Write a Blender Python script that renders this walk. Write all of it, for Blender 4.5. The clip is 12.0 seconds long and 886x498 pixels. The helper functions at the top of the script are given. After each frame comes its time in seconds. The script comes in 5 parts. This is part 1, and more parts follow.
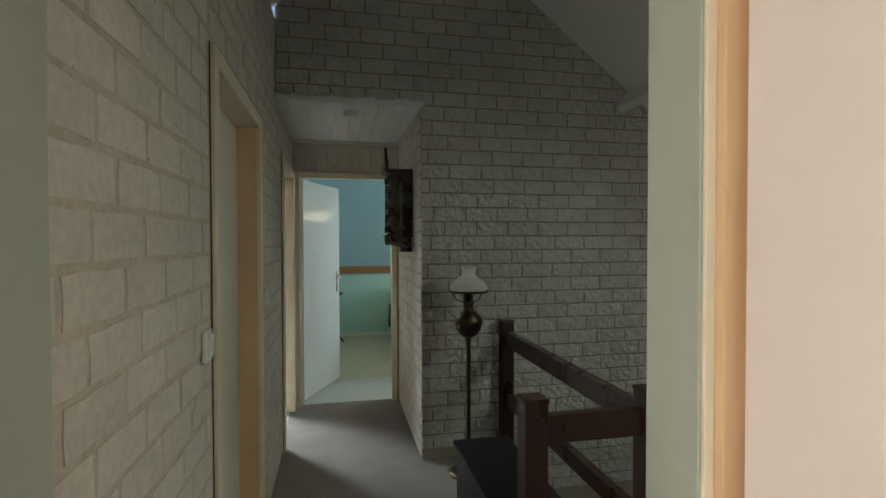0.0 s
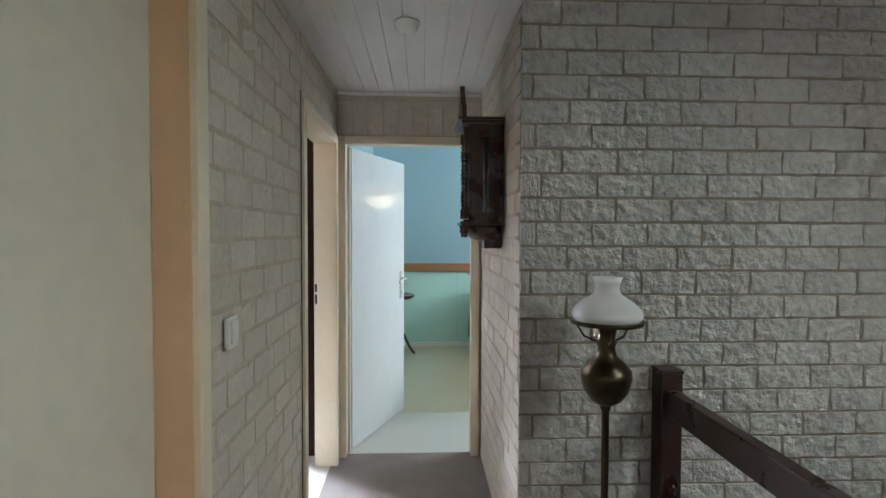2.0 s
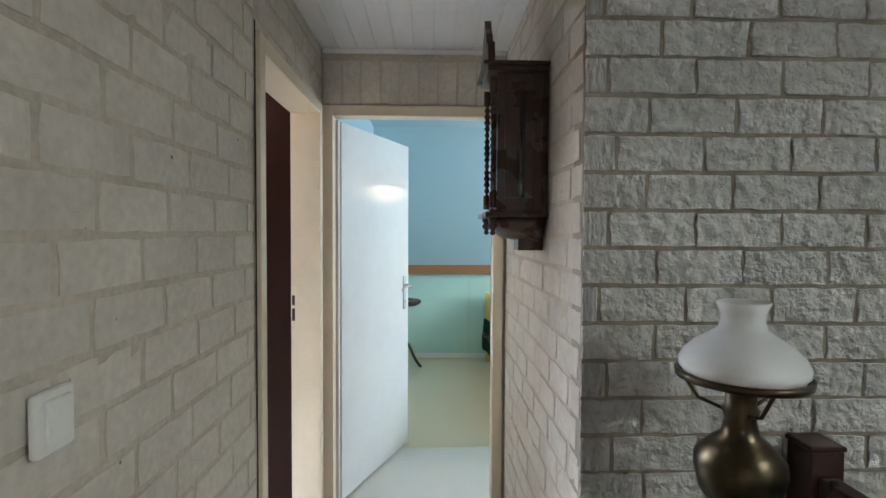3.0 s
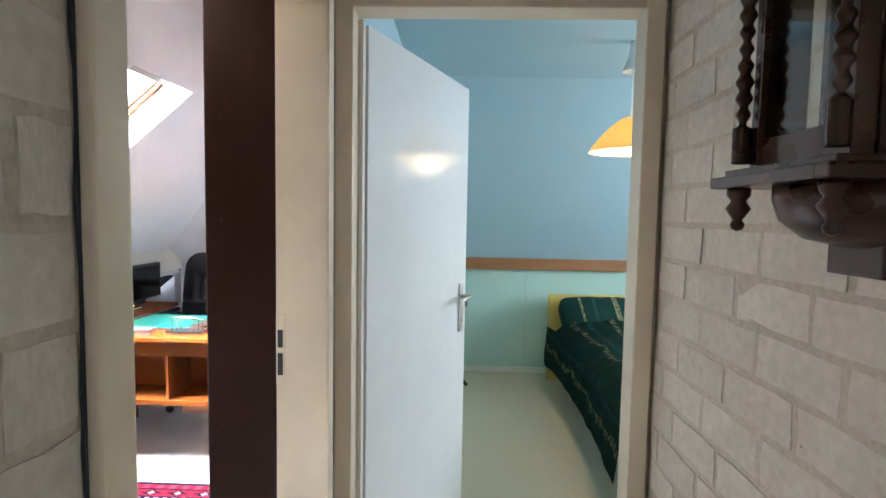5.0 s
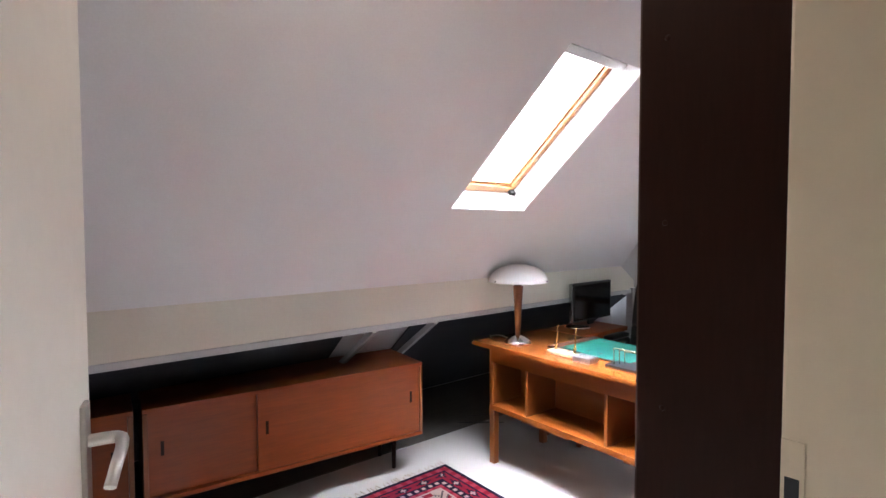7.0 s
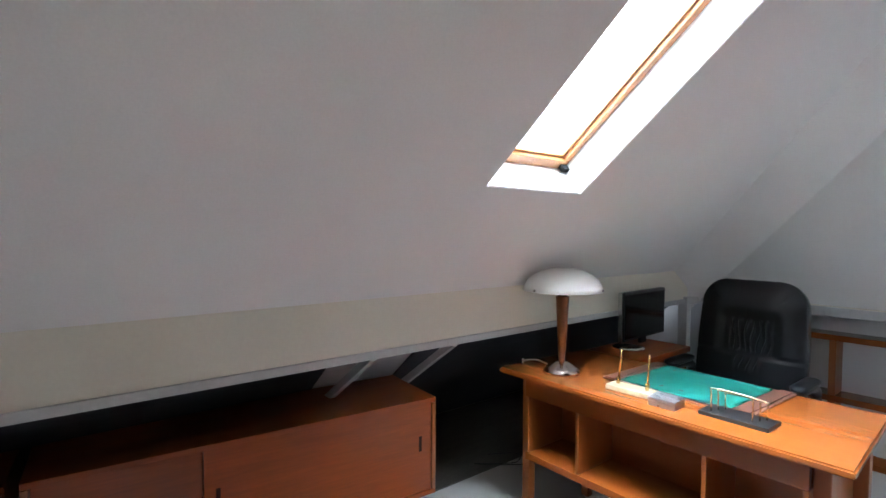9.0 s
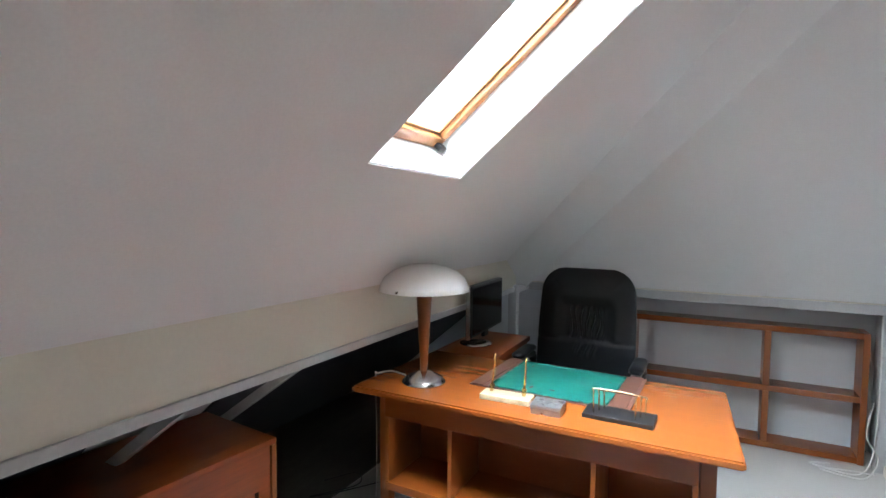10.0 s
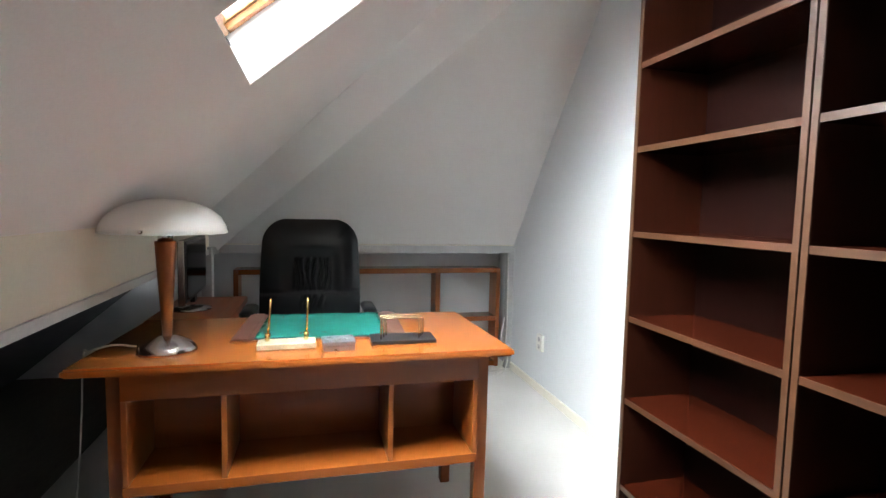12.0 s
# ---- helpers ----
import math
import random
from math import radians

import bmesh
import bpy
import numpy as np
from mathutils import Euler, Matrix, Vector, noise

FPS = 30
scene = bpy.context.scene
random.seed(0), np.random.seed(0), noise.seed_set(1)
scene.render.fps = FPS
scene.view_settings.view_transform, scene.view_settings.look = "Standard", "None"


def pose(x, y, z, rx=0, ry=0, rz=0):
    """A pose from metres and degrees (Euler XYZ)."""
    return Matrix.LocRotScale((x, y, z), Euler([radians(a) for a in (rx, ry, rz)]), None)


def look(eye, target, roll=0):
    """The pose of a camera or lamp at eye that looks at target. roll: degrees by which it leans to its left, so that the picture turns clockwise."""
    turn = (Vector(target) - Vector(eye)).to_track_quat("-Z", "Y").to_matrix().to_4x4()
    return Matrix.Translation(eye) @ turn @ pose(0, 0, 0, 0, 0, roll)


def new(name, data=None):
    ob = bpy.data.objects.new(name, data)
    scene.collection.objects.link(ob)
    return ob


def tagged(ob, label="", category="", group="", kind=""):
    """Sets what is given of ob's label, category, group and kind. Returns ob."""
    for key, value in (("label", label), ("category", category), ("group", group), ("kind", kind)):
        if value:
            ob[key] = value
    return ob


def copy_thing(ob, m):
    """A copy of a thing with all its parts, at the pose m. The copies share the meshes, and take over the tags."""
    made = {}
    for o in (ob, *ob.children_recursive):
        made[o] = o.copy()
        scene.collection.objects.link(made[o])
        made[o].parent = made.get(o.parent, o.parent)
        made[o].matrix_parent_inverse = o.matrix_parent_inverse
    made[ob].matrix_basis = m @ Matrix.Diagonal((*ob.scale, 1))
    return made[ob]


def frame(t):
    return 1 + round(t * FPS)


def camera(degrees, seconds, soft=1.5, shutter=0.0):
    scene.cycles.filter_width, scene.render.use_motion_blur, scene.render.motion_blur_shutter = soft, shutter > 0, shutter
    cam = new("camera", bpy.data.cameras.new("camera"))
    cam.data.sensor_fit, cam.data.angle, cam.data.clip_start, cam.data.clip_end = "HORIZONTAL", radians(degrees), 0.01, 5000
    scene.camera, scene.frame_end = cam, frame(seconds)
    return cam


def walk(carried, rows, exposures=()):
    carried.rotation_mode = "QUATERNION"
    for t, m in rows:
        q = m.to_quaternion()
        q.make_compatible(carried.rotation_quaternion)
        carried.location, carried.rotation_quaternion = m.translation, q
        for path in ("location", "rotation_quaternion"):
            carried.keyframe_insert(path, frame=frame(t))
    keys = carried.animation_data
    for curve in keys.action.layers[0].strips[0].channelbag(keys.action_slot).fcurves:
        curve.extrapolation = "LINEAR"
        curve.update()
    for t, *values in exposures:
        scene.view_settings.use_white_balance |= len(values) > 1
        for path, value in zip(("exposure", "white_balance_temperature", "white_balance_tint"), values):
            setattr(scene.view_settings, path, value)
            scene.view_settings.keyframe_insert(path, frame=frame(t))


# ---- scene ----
cam = camera(82.6, 12.0)
PATH = [
    (0, (0.002, 0.112, 1.489), (0.412, 2.069, 1.451), -0.1),
    (0.5, (0.071, 0.383, 1.466), (0.225, 2.376, 1.426), -0.3),
    (1, (0.142, 0.742, 1.457), (0.264, 2.737, 1.403), 0.2),
    (1.5, (0.184, 1.095, 1.437), (0.276, 3.092, 1.396), 0.2),
    (2, (0.166, 1.47, 1.468), (0.25, 3.467, 1.405), 0.2),
    (2.5, (0.18, 1.828, 1.455), (0.245, 3.826, 1.392), 0.3),
    (3, (0.164, 2.181, 1.456), (0.218, 4.179, 1.389), 0.3),
    (5, (-0.019, 3.3, 1.461), (-0.077, 5.295, 1.328), 1.0),
    (5.5, (-0.07, 3.525, 1.469), (-0.331, 5.503, 1.343), 0.7),
    (6, (-0.121, 3.709, 1.462), (-0.83, 5.576, 1.348), 0.1),
    (6.5, (-0.191, 3.859, 1.457), (-1.439, 5.419, 1.355), 0.4),
    (7, (-0.306, 3.969, 1.426), (-1.857, 5.229, 1.347), -0.1),
    (7.2, (-0.35, 4.006, 1.388), (-1.979, 5.165, 1.334), 0.1),
    (8.8, (-0.834, 4.308, 1.366), (-2.456, 5.477, 1.319), 0.4),
    (9, (-0.932, 4.351, 1.378), (-2.482, 5.614, 1.306), 0.4),
    (9.5, (-1.157, 4.457, 1.395), (-2.459, 5.973, 1.304), 0.3),
    (10, (-1.374, 4.493, 1.391), (-2.298, 6.263, 1.273), 0.5),
    (10.5, (-1.527, 4.519, 1.344), (-2.003, 6.458, 1.214), 0.5),
    (11, (-1.657, 4.546, 1.313), (-1.68, 6.539, 1.143), 1.5),
    (11.5, (-1.78, 4.516, 1.233), (-1.471, 6.487, 1.084), 1.1),
    (12, (-1.899, 4.495, 1.204), (-1.411, 6.428, 1.046), 1.3),
]
walk(cam, [(t, look(e, g, r)) for t, e, g, r in PATH],
     exposures=[(0, 0.52, 6200, 2), (0.5, 0.52, 6200, -6), (1.5, 1.20, 5850, 6), (2.5, 1.66, 5780, 14), (3.2, 1.70, 5780, 13), (5, 1.54, 5900, 16), (6.0, 1.18, 5960, 17),
                (6.5, 0.92, 6150, 19), (7.2, 0.72, 6250, 20), (8.8, 0.36, 5950, 10), (12, 0.24, 6600, 9)])

# exposure follows the clip's automatic camera
# ---------------------------------------------------------------- world and light
world = bpy.data.worlds.new("world")
scene.world = world
world.use_nodes = True
wn = world.node_tree.nodes
sky = wn.new("ShaderNodeTexSky")
sky.sky_type, sky.sun_disc = "NISHITA", False
sky.sun_elevation, sky.sun_rotation = radians(48), radians(75)
world.node_tree.links.new(sky.outputs[0], wn["Background"].inputs[0])
wn["Background"].inputs[1].default_value = 0.12
sun = new("sun", bpy.data.lights.new("sun", "SUN"))
sun.data.energy, sun.data.angle, sun.data.color = 0.8, radians(15), (1.0, 0.95, 0.88)
sun.matrix_world = look((6, 1.6, 7), (0, 0, 0))


def window_light(name, place, target, w, h, watts, col):
    """Daylight standing in a window's opening."""
    d = bpy.data.lights.new(name, "AREA")
    d.shape, d.size, d.size_y, d.energy, d.color = "RECTANGLE", w, h, watts, col
    ob = new(name, d)
    ob.matrix_world = look(place, target)
    return ob


# ---------------------------------------------------------------- plan, in metres
LW = -0.375         # landing side of the wall to the study
SW = -0.450         # study side of it
RW = 0.55           # clock wall of the corridor
BW = 3.45           # rough brick wall on the landing
EW = 4.75           # wall with the bedroom door
CH = 2.37           # corridor ceiling
FC = 2.42           # flat ceilings


def left_z(x):
    return 1.53 + 0.85 * (x + 2.055)


def far_z(y):
    return 0.955 + 1.24 * (8.043 - y)


def hip_xy(z):
    return ((z - 1.53) / 0.85 - 2.055, 8.043 - (z - 0.955) / 1.24)


def right_z(x):
    return 3.15 - 0.779 * (x - 1.327)


sky_day = window_light("skylight_day", (-1.95, 5.695, 2.08), (-1.66, 5.70, 1.08), 0.90, 1.15, 370, (0.88, 0.95, 1.0))
sky_day.data.spread = radians(165)
# lamp of an added, unseen roof window that brightens the landing bricks
roof_day = window_light("added_roof_window_day", (2.60, 1.42, 2.47), (1.37, 2.05, 0.9), 0.62, 0.72, 8.8, (0.96, 1.0, 0.84))
roof_day.data.spread = radians(165)
window_light("bedroom_window_day", (3.32, 6.3, 1.55), (0, 6.3, 1.2), 1.2, 1.2, 25.5, (0.90, 0.96, 1.0))
# warm lamp of an added, unseen window; brightens the folded-back door
window_light("added_back_window_day", (-1.62, -0.75, 1.5), (0.6, 0.1, 1.3), 1.2, 1.2, 24, (1.0, 0.86, 0.74))


def lamp_bulb(name, place, watts, col, size):
    """The light of a lamp that is switched on."""
    d = bpy.data.lights.new(name, "POINT")
    d.energy, d.color, d.shadow_soft_size = watts, col, size
    ob = new(name, d)
    ob.location = place
    return ob


lamp_bulb("study_ceiling_bulb", (-1.0, 4.55, 2.19), 3.0, (1.0, 0.86, 0.70), 0.06)
lamp_bulb("pendant_bulb", (0.920, 6.14, 1.863), 3.5, (1.0, 0.78, 0.48), 0.15)


# ---------------------------------------------------------------- materials
def M(name, col, rough=0.55, metal=0.0, var=0.10, scale=5.0, fine=60.0, bump=0.15, dist=0.002, stretch=(1, 1, 1), col2=None,
      rand=0.0, spec=0.5, coat=0.0, sharp=0.0, rv=0.10, specks=0.0):
    """A surface with broad and fine variation, fine relief and, for pieces, a tone that differs from piece to piece."""
    m = bpy.data.materials.new(name)
    m.use_nodes = True
    n, l = m.node_tree.nodes, m.node_tree.links
    p = n["Principled BSDF"]
    tc, mp = n.new("ShaderNodeTexCoord"), n.new("ShaderNodeMapping")
    l.new(tc.outputs["Object"], mp.inputs["Vector"])
    mp.inputs["Scale"].default_value = stretch
    info = n.new("ShaderNodeObjectInfo")
    if rand:
        mul = n.new("ShaderNodeMath")
        mul.operation, mul.inputs[1].default_value = "MULTIPLY", 37.0
        l.new(info.outputs["Random"], mul.inputs[0])
        cmb = n.new("ShaderNodeCombineXYZ")
        for i in range(3):
            l.new(mul.outputs[0], cmb.inputs[i])
        l.new(cmb.outputs[0], mp.inputs["Location"])
    a, b = n.new("ShaderNodeTexNoise"), n.new("ShaderNodeTexNoise")
    a.inputs["Scale"].default_value, a.inputs["Detail"].default_value = scale, 5
    b.inputs["Scale"].default_value, b.inputs["Detail"].default_value = fine, 6
    l.new(mp.outputs[0], a.inputs["Vector"])
    l.new(mp.outputs[0], b.inputs["Vector"])
    add = n.new("ShaderNodeMath")
    add.operation = "ADD"
    l.new(a.outputs["Fac"], add.inputs[0])
    l.new(b.outputs["Fac"], add.inputs[1])
    rng = n.new("ShaderNodeMapRange")
    rng.inputs["From Min"].default_value, rng.inputs["From Max"].default_value = 0.65 + sharp, 1.35 - sharp
    l.new(add.outputs[0], rng.inputs["Value"])
    mix = n.new("ShaderNodeMix")
    mix.data_type = "RGBA"
    c2 = col2 or tuple(max(0.0, c * (1 - 2.2 * var)) for c in col)
    mix.inputs["A"].default_value, mix.inputs["B"].default_value = (*c2, 1), (*col, 1)
    l.new(rng.outputs[0], mix.inputs["Factor"])
    out = mix.outputs["Result"]
    if rand:
        hs = n.new("ShaderNodeHueSaturation")
        rr = n.new("ShaderNodeMapRange")
        rr.inputs["To Min"].default_value, rr.inputs["To Max"].default_value = 1 - rand, 1 + rand
        l.new(info.outputs["Random"], rr.inputs["Value"])
        l.new(rr.outputs[0], hs.inputs["Value"])
        l.new(out, hs.inputs["Color"])
        out = hs.outputs[0]
    if specks:
        # sparse dark pits, a few millimetres wide
        vo, lt, dk = n.new("ShaderNodeTexVoronoi"), n.new("ShaderNodeMapRange"), n.new("ShaderNodeMix")
        vo.inputs["Scale"].default_value = 9.0
        l.new(tc.outputs["Object"], vo.inputs["Vector"])
        if rand:
            l.new(mp.outputs[0], vo.inputs["Vector"])
        lt.inputs["From Min"].default_value, lt.inputs["From Max"].default_value = specks, specks * 0.6
        l.new(vo.outputs["Distance"], lt.inputs["Value"])
        dk.data_type = "RGBA"
        dk.inputs["B"].default_value = (0.06, 0.05, 0.04, 1)
        l.new(lt.outputs[0], dk.inputs["Factor"])
        l.new(out, dk.inputs["A"])
        out = dk.outputs["Result"]
    l.new(out, p.inputs["Base Color"])
    p.inputs["Metallic"].default_value = metal
    p.inputs["Specular IOR Level"].default_value = spec
    p.inputs["Coat Weight"].default_value = coat
    r2 = n.new("ShaderNodeMapRange")
    r2.inputs["To Min"].default_value, r2.inputs["To Max"].default_value = max(0.03, rough - rv), min(1, rough + rv)
    l.new(a.outputs["Fac"], r2.inputs["Value"])
    l.new(r2.outputs[0], p.inputs["Roughness"])
    if bump:
        bp = n.new("ShaderNodeBump")
        bp.inputs["Strength"].default_value, bp.inputs["Distance"].default_value = bump, dist
        l.new(b.outputs["Fac"], bp.inputs["Height"])
        l.new(bp.outputs[0], p.inputs["Normal"])
    return m


def glow(name, col, strength):
    m = bpy.data.materials.new(name)
    m.use_nodes = True
    p = m.node_tree.nodes["Principled BSDF"]
    p.inputs["Base Color"].default_value = (*col, 1)
    p.inputs["Emission Color"].default_value = (*col, 1)
    p.inputs["Emission Strength"].default_value = strength
    return m


def glass(name, col=(1, 1, 1), rough=0.0):
    m = bpy.data.materials.new(name)
    m.use_nodes = True
    p = m.node_tree.nodes["Principled BSDF"]
    p.inputs["Base Color"].default_value = (*col, 1)
    p.inputs["Transmission Weight"].default_value = 1
    p.inputs["Roughness"].default_value = rough
    p.inputs["IOR"].default_value = 1.45
    return m


brick_rough = M("rough_white_brick", (0.62, 0.60, 0.56), 0.8, var=0.09, scale=9, fine=26, bump=1.0, dist=0.055, rand=0.07)
brick_flat = M("smooth_white_brick", (0.67, 0.61, 0.525), 0.75, specks=0.045, var=0.13, scale=5, fine=50, bump=0.4, dist=0.005, rand=0.04)
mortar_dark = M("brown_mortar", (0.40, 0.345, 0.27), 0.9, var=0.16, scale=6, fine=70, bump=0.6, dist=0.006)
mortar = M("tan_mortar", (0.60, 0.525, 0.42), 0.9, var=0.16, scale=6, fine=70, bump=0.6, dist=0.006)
# cream turned peach; on the landing reveal this is warm light put into colour
cream_peach = M("peach_tinted_cream", (0.68, 0.45, 0.26), 0.3, var=0.04, scale=3, fine=25, bump=0.05, dist=0.001)
cream = M("cream_gloss_paint", (0.74, 0.64, 0.48), 0.33, var=0.03, scale=3, fine=25, bump=0.05, dist=0.001)
# grey-green tone of the front doorway's frame
sage = M("grey_green_frame_tone", (0.40, 0.42, 0.35), 0.4, var=0.04, scale=3, fine=25, bump=0.05, dist=0.001)
door_pink = M("pinkish_cream_door", (0.76, 0.66, 0.60), 0.4, var=0.03, scale=2, fine=14, bump=0.05, dist=0.001)
cream_pale = M("pale_cream_paint", (0.78, 0.74, 0.64), 0.38, var=0.03, scale=3, fine=25, bump=0.05, dist=0.001)
door_white = M("white_door_lacquer", (0.80, 0.80, 0.76), 0.16, spec=0.16, var=0.03, scale=2, fine=14, bump=0.04, dist=0.001)
door_tan = M("old_cream_door", (0.72, 0.68, 0.57), 0.42, var=0.06, scale=2, fine=14, bump=0.05, dist=0.001)
board_white = M("white_ceiling_boards", (0.78, 0.77, 0.76), 0.5, var=0.06, scale=3, fine=40, bump=0.1, stretch=(6, 1, 1))
plaster = M("white_plaster", (0.83, 0.82, 0.81), 0.85, var=0.035, scale=1.6, fine=180, bump=0.18, dist=0.0015)
plaster_wall = M("white_wallpaper", (0.69, 0.71, 0.725), 0.85, var=0.03, scale=1.6, fine=150, bump=0.2, dist=0.0015)
band_paint = M("cream_band_board", (0.74, 0.70, 0.60), 0.6, var=0.03, scale=3, fine=90, bump=0.1)
grey_trim = M("grey_painted_wood", (0.50, 0.50, 0.50), 0.5, var=0.06, scale=4, fine=60, bump=0.1)
blue_wall = M("light_blue_wall", (0.43, 0.585, 0.625), 0.8, var=0.03, scale=2, fine=120, bump=0.12)
green_wall = M("mint_green_board", (0.47, 0.66, 0.55), 0.7, var=0.04, scale=2, fine=80, bump=0.1)
rail_brown = M("brown_rail_wood", (0.35, 0.155, 0.055), 0.45, var=0.12, scale=2, fine=30, bump=0.1, stretch=(1, 8, 8))
carpet_brown = M("brown_grey_carpet", (0.33, 0.29, 0.275), 0.95, var=0.14, scale=5, fine=260, bump=0.9, dist=0.006, spec=0.1)
carpet_grey = M("pale_grey_carpet", (0.64, 0.62, 0.59), 0.95, var=0.07, scale=2.5, fine=240, bump=0.7, dist=0.004, spec=0.1)
vinyl = M("beige_floor_covering", (0.64, 0.56, 0.40), 0.45, var=0.04, scale=2, fine=60, bump=0.06)
mat_grey = M("pale_floor_mat", (0.66, 0.65, 0.60), 0.5, var=0.04, scale=3, fine=60, bump=0.06)
teak_x = M("orange_teak_along", (0.215, 0.058, 0.0095), 0.26, var=0.05, scale=3, fine=18, bump=0.05, dist=0.001, stretch=(1.0, 14, 14), coat=0.1, rv=0.02)
teak_z = M("orange_teak_upright", (0.22, 0.060, 0.0095), 0.36, var=0.06, scale=1.6, fine=9, bump=0.05, dist=0.001, stretch=(14, 14, 1.0))
teak_y = M("red_teak_along", (0.26, 0.054, 0.008), 0.36, spec=0.3, var=0.14, scale=1.6, fine=9, bump=0.05, dist=0.001, stretch=(14, 1.0, 14))
# one mahogany, its colour darkened for the shaded back, raised for lit side and shelves
mahog_z_shaded = M("mahogany_upright_shaded", (0.0080, 0.0019, 0.0012), 0.45, var=0.15, scale=1.5, fine=9, bump=0.05, dist=0.001, stretch=(14, 14, 1.0), spec=0.07)
mahog_side_lit = M("mahogany_side_lit", (0.021, 0.0042, 0.0016), 0.4, var=0.15, scale=1.5, fine=9, bump=0.05, dist=0.001, stretch=(14, 14, 1.0), spec=0.2)
mahog_y_lit = M("mahogany_along_lit", (0.032, 0.0055, 0.0022), 0.22, var=0.15, scale=1.5, fine=9, bump=0.05, dist=0.001, stretch=(14, 1.0, 14), spec=0.22, rv=0.03)
mahog_edge = M("mahogany_worn_edge", (0.048, 0.019, 0.008), 0.38, var=0.12, scale=3, fine=20, bump=0.05, dist=0.001)
wenge = M("dark_brown_panel", (0.023, 0.0078, 0.0048), 0.5, spec=0.08, var=0.12, scale=2, fine=16, bump=0.05, dist=0.001, stretch=(10, 10, 1))
dark_wood = M("dark_stained_wood", (0.042, 0.016, 0.0105), 0.30, var=0.18, scale=3, fine=22, bump=0.08, dist=0.001, stretch=(3, 3, 1))
clock_wood = M("carved_walnut", (0.062, 0.023, 0.011), 0.28, var=0.2, scale=6, fine=30, bump=0.1, dist=0.001, coat=0.2)


def milky(name, col, rough):
    """Opal glass: half scatters back, half lets light through."""
    m = bpy.data.materials.new(name)
    m.use_nodes = True
    n, l = m.node_tree.nodes, m.node_tree.links
    p = n["Principled BSDF"]
    p.inputs["Base Color"].default_value, p.inputs["Roughness"].default_value = (*col, 1), rough
    tr, mx = n.new("ShaderNodeBsdfTranslucent"), n.new("ShaderNodeMixShader")
    tr.inputs["Color"].default_value = (*col, 1)
    mx.inputs[0].default_value = 0.45
    l.new(p.outputs[0], mx.inputs[1])
    l.new(tr.outputs[0], mx.inputs[2])
    l.new(mx.outputs[0], n["Material Output"].inputs["Surface"])
    return m


brass_dark = M("aged_brass", (0.085, 0.066, 0.040), 0.33, metal=1.0, var=0.12, scale=9, fine=60, bump=0.05, dist=0.001)
brass = M("brass", (0.66, 0.45, 0.17), 0.22, metal=1.0, var=0.06, scale=9, fine=60, bump=0.03, dist=0.001)
brass_pale = M("pale_brass", (0.74, 0.62, 0.42), 0.2, metal=1.0, var=0.05, scale=9, fine=60, bump=0.03, dist=0.001)
chrome = M("brushed_chrome", (0.62, 0.62, 0.62), 0.18, metal=1.0, var=0.05, scale=9, fine=90, bump=0.03, dist=0.001)
alu = M("anodised_aluminium", (0.60, 0.57, 0.53), 0.35, metal=1.0, var=0.05, scale=9, fine=90, bump=0.03, dist=0.001)
opal = milky("opal_white_glass", (0.90, 0.90, 0.89), 0.14)
leather = M("black_leather", (0.007, 0.0085, 0.011), 0.33, spec=0.38, var=0.2, scale=8, fine=140, bump=0.10, dist=0.001)
black_plastic = M("black_plastic", (0.012, 0.012, 0.013), 0.35, var=0.12, scale=6, fine=90, bump=0.08, dist=0.001)
screen_black = M("dark_screen", (0.006, 0.006, 0.007), 0.10, var=0.1, scale=3, fine=20, bump=0)
pad_leather = M("brown_desk_pad_leather", (0.115, 0.048, 0.032), 0.45, var=0.12, scale=8, fine=120, bump=0.15, dist=0.001)
pad_green = M("teal_blotter_paper", (0.018, 0.27, 0.215), 0.6, var=0.10, scale=7, fine=40, bump=0.15, dist=0.002)
onyx = M("cream_onyx", (0.50, 0.42, 0.28), 0.25, var=0.14, scale=14, fine=60, bump=0.03, dist=0.001)
pewter = M("pewter_box", (0.46, 0.46, 0.48), 0.30, metal=0.9, var=0.10, scale=30, fine=90, bump=0.12, dist=0.002)
white_plastic = M("white_plastic", (0.76, 0.75, 0.70), 0.35, var=0.03, scale=6, fine=60, bump=0.03, dist=0.001)
cable_white = M("white_cable", (0.70, 0.69, 0.65), 0.4, var=0.04, scale=6, fine=60, bump=0)
cable_black = M("black_cable", (0.015, 0.015, 0.015), 0.4, var=0.05, scale=6, fine=60, bump=0)
pine = M("varnished_pine", (0.36, 0.15, 0.045), 0.32, var=0.12, scale=2, fine=14, bump=0.05, dist=0.001, stretch=(3, 10, 3))
reveal_white = M("white_reveal_lining", (0.82, 0.82, 0.82), 0.5, var=0.02, scale=3, fine=60, bump=0.05, dist=0.001)
yellow_board = M("yellow_painted_board", (0.66, 0.50, 0.13), 0.5, var=0.05, scale=3, fine=40, bump=0.05, dist=0.001)
duvet_green = M("dark_green_cotton", (0.012, 0.048, 0.036), 0.9, var=0.2, scale=6, fine=160, bump=0.3, dist=0.003, spec=0.15)
duvet_gold = M("tan_floral_print", (0.30, 0.24, 0.13), 0.9, var=0.35, scale=30, fine=120, bump=0.2, dist=0.002, spec=0.15, col2=(0.03, 0.07, 0.045), sharp=0.2)
duvet_teal = M("teal_print", (0.025, 0.095, 0.085), 0.9, var=0.3, scale=30, fine=120, bump=0.2, dist=0.002, spec=0.15)
linen = M("white_mattress_cloth", (0.6, 0.6, 0.56), 0.9, var=0.05, scale=6, fine=160, bump=0.2)
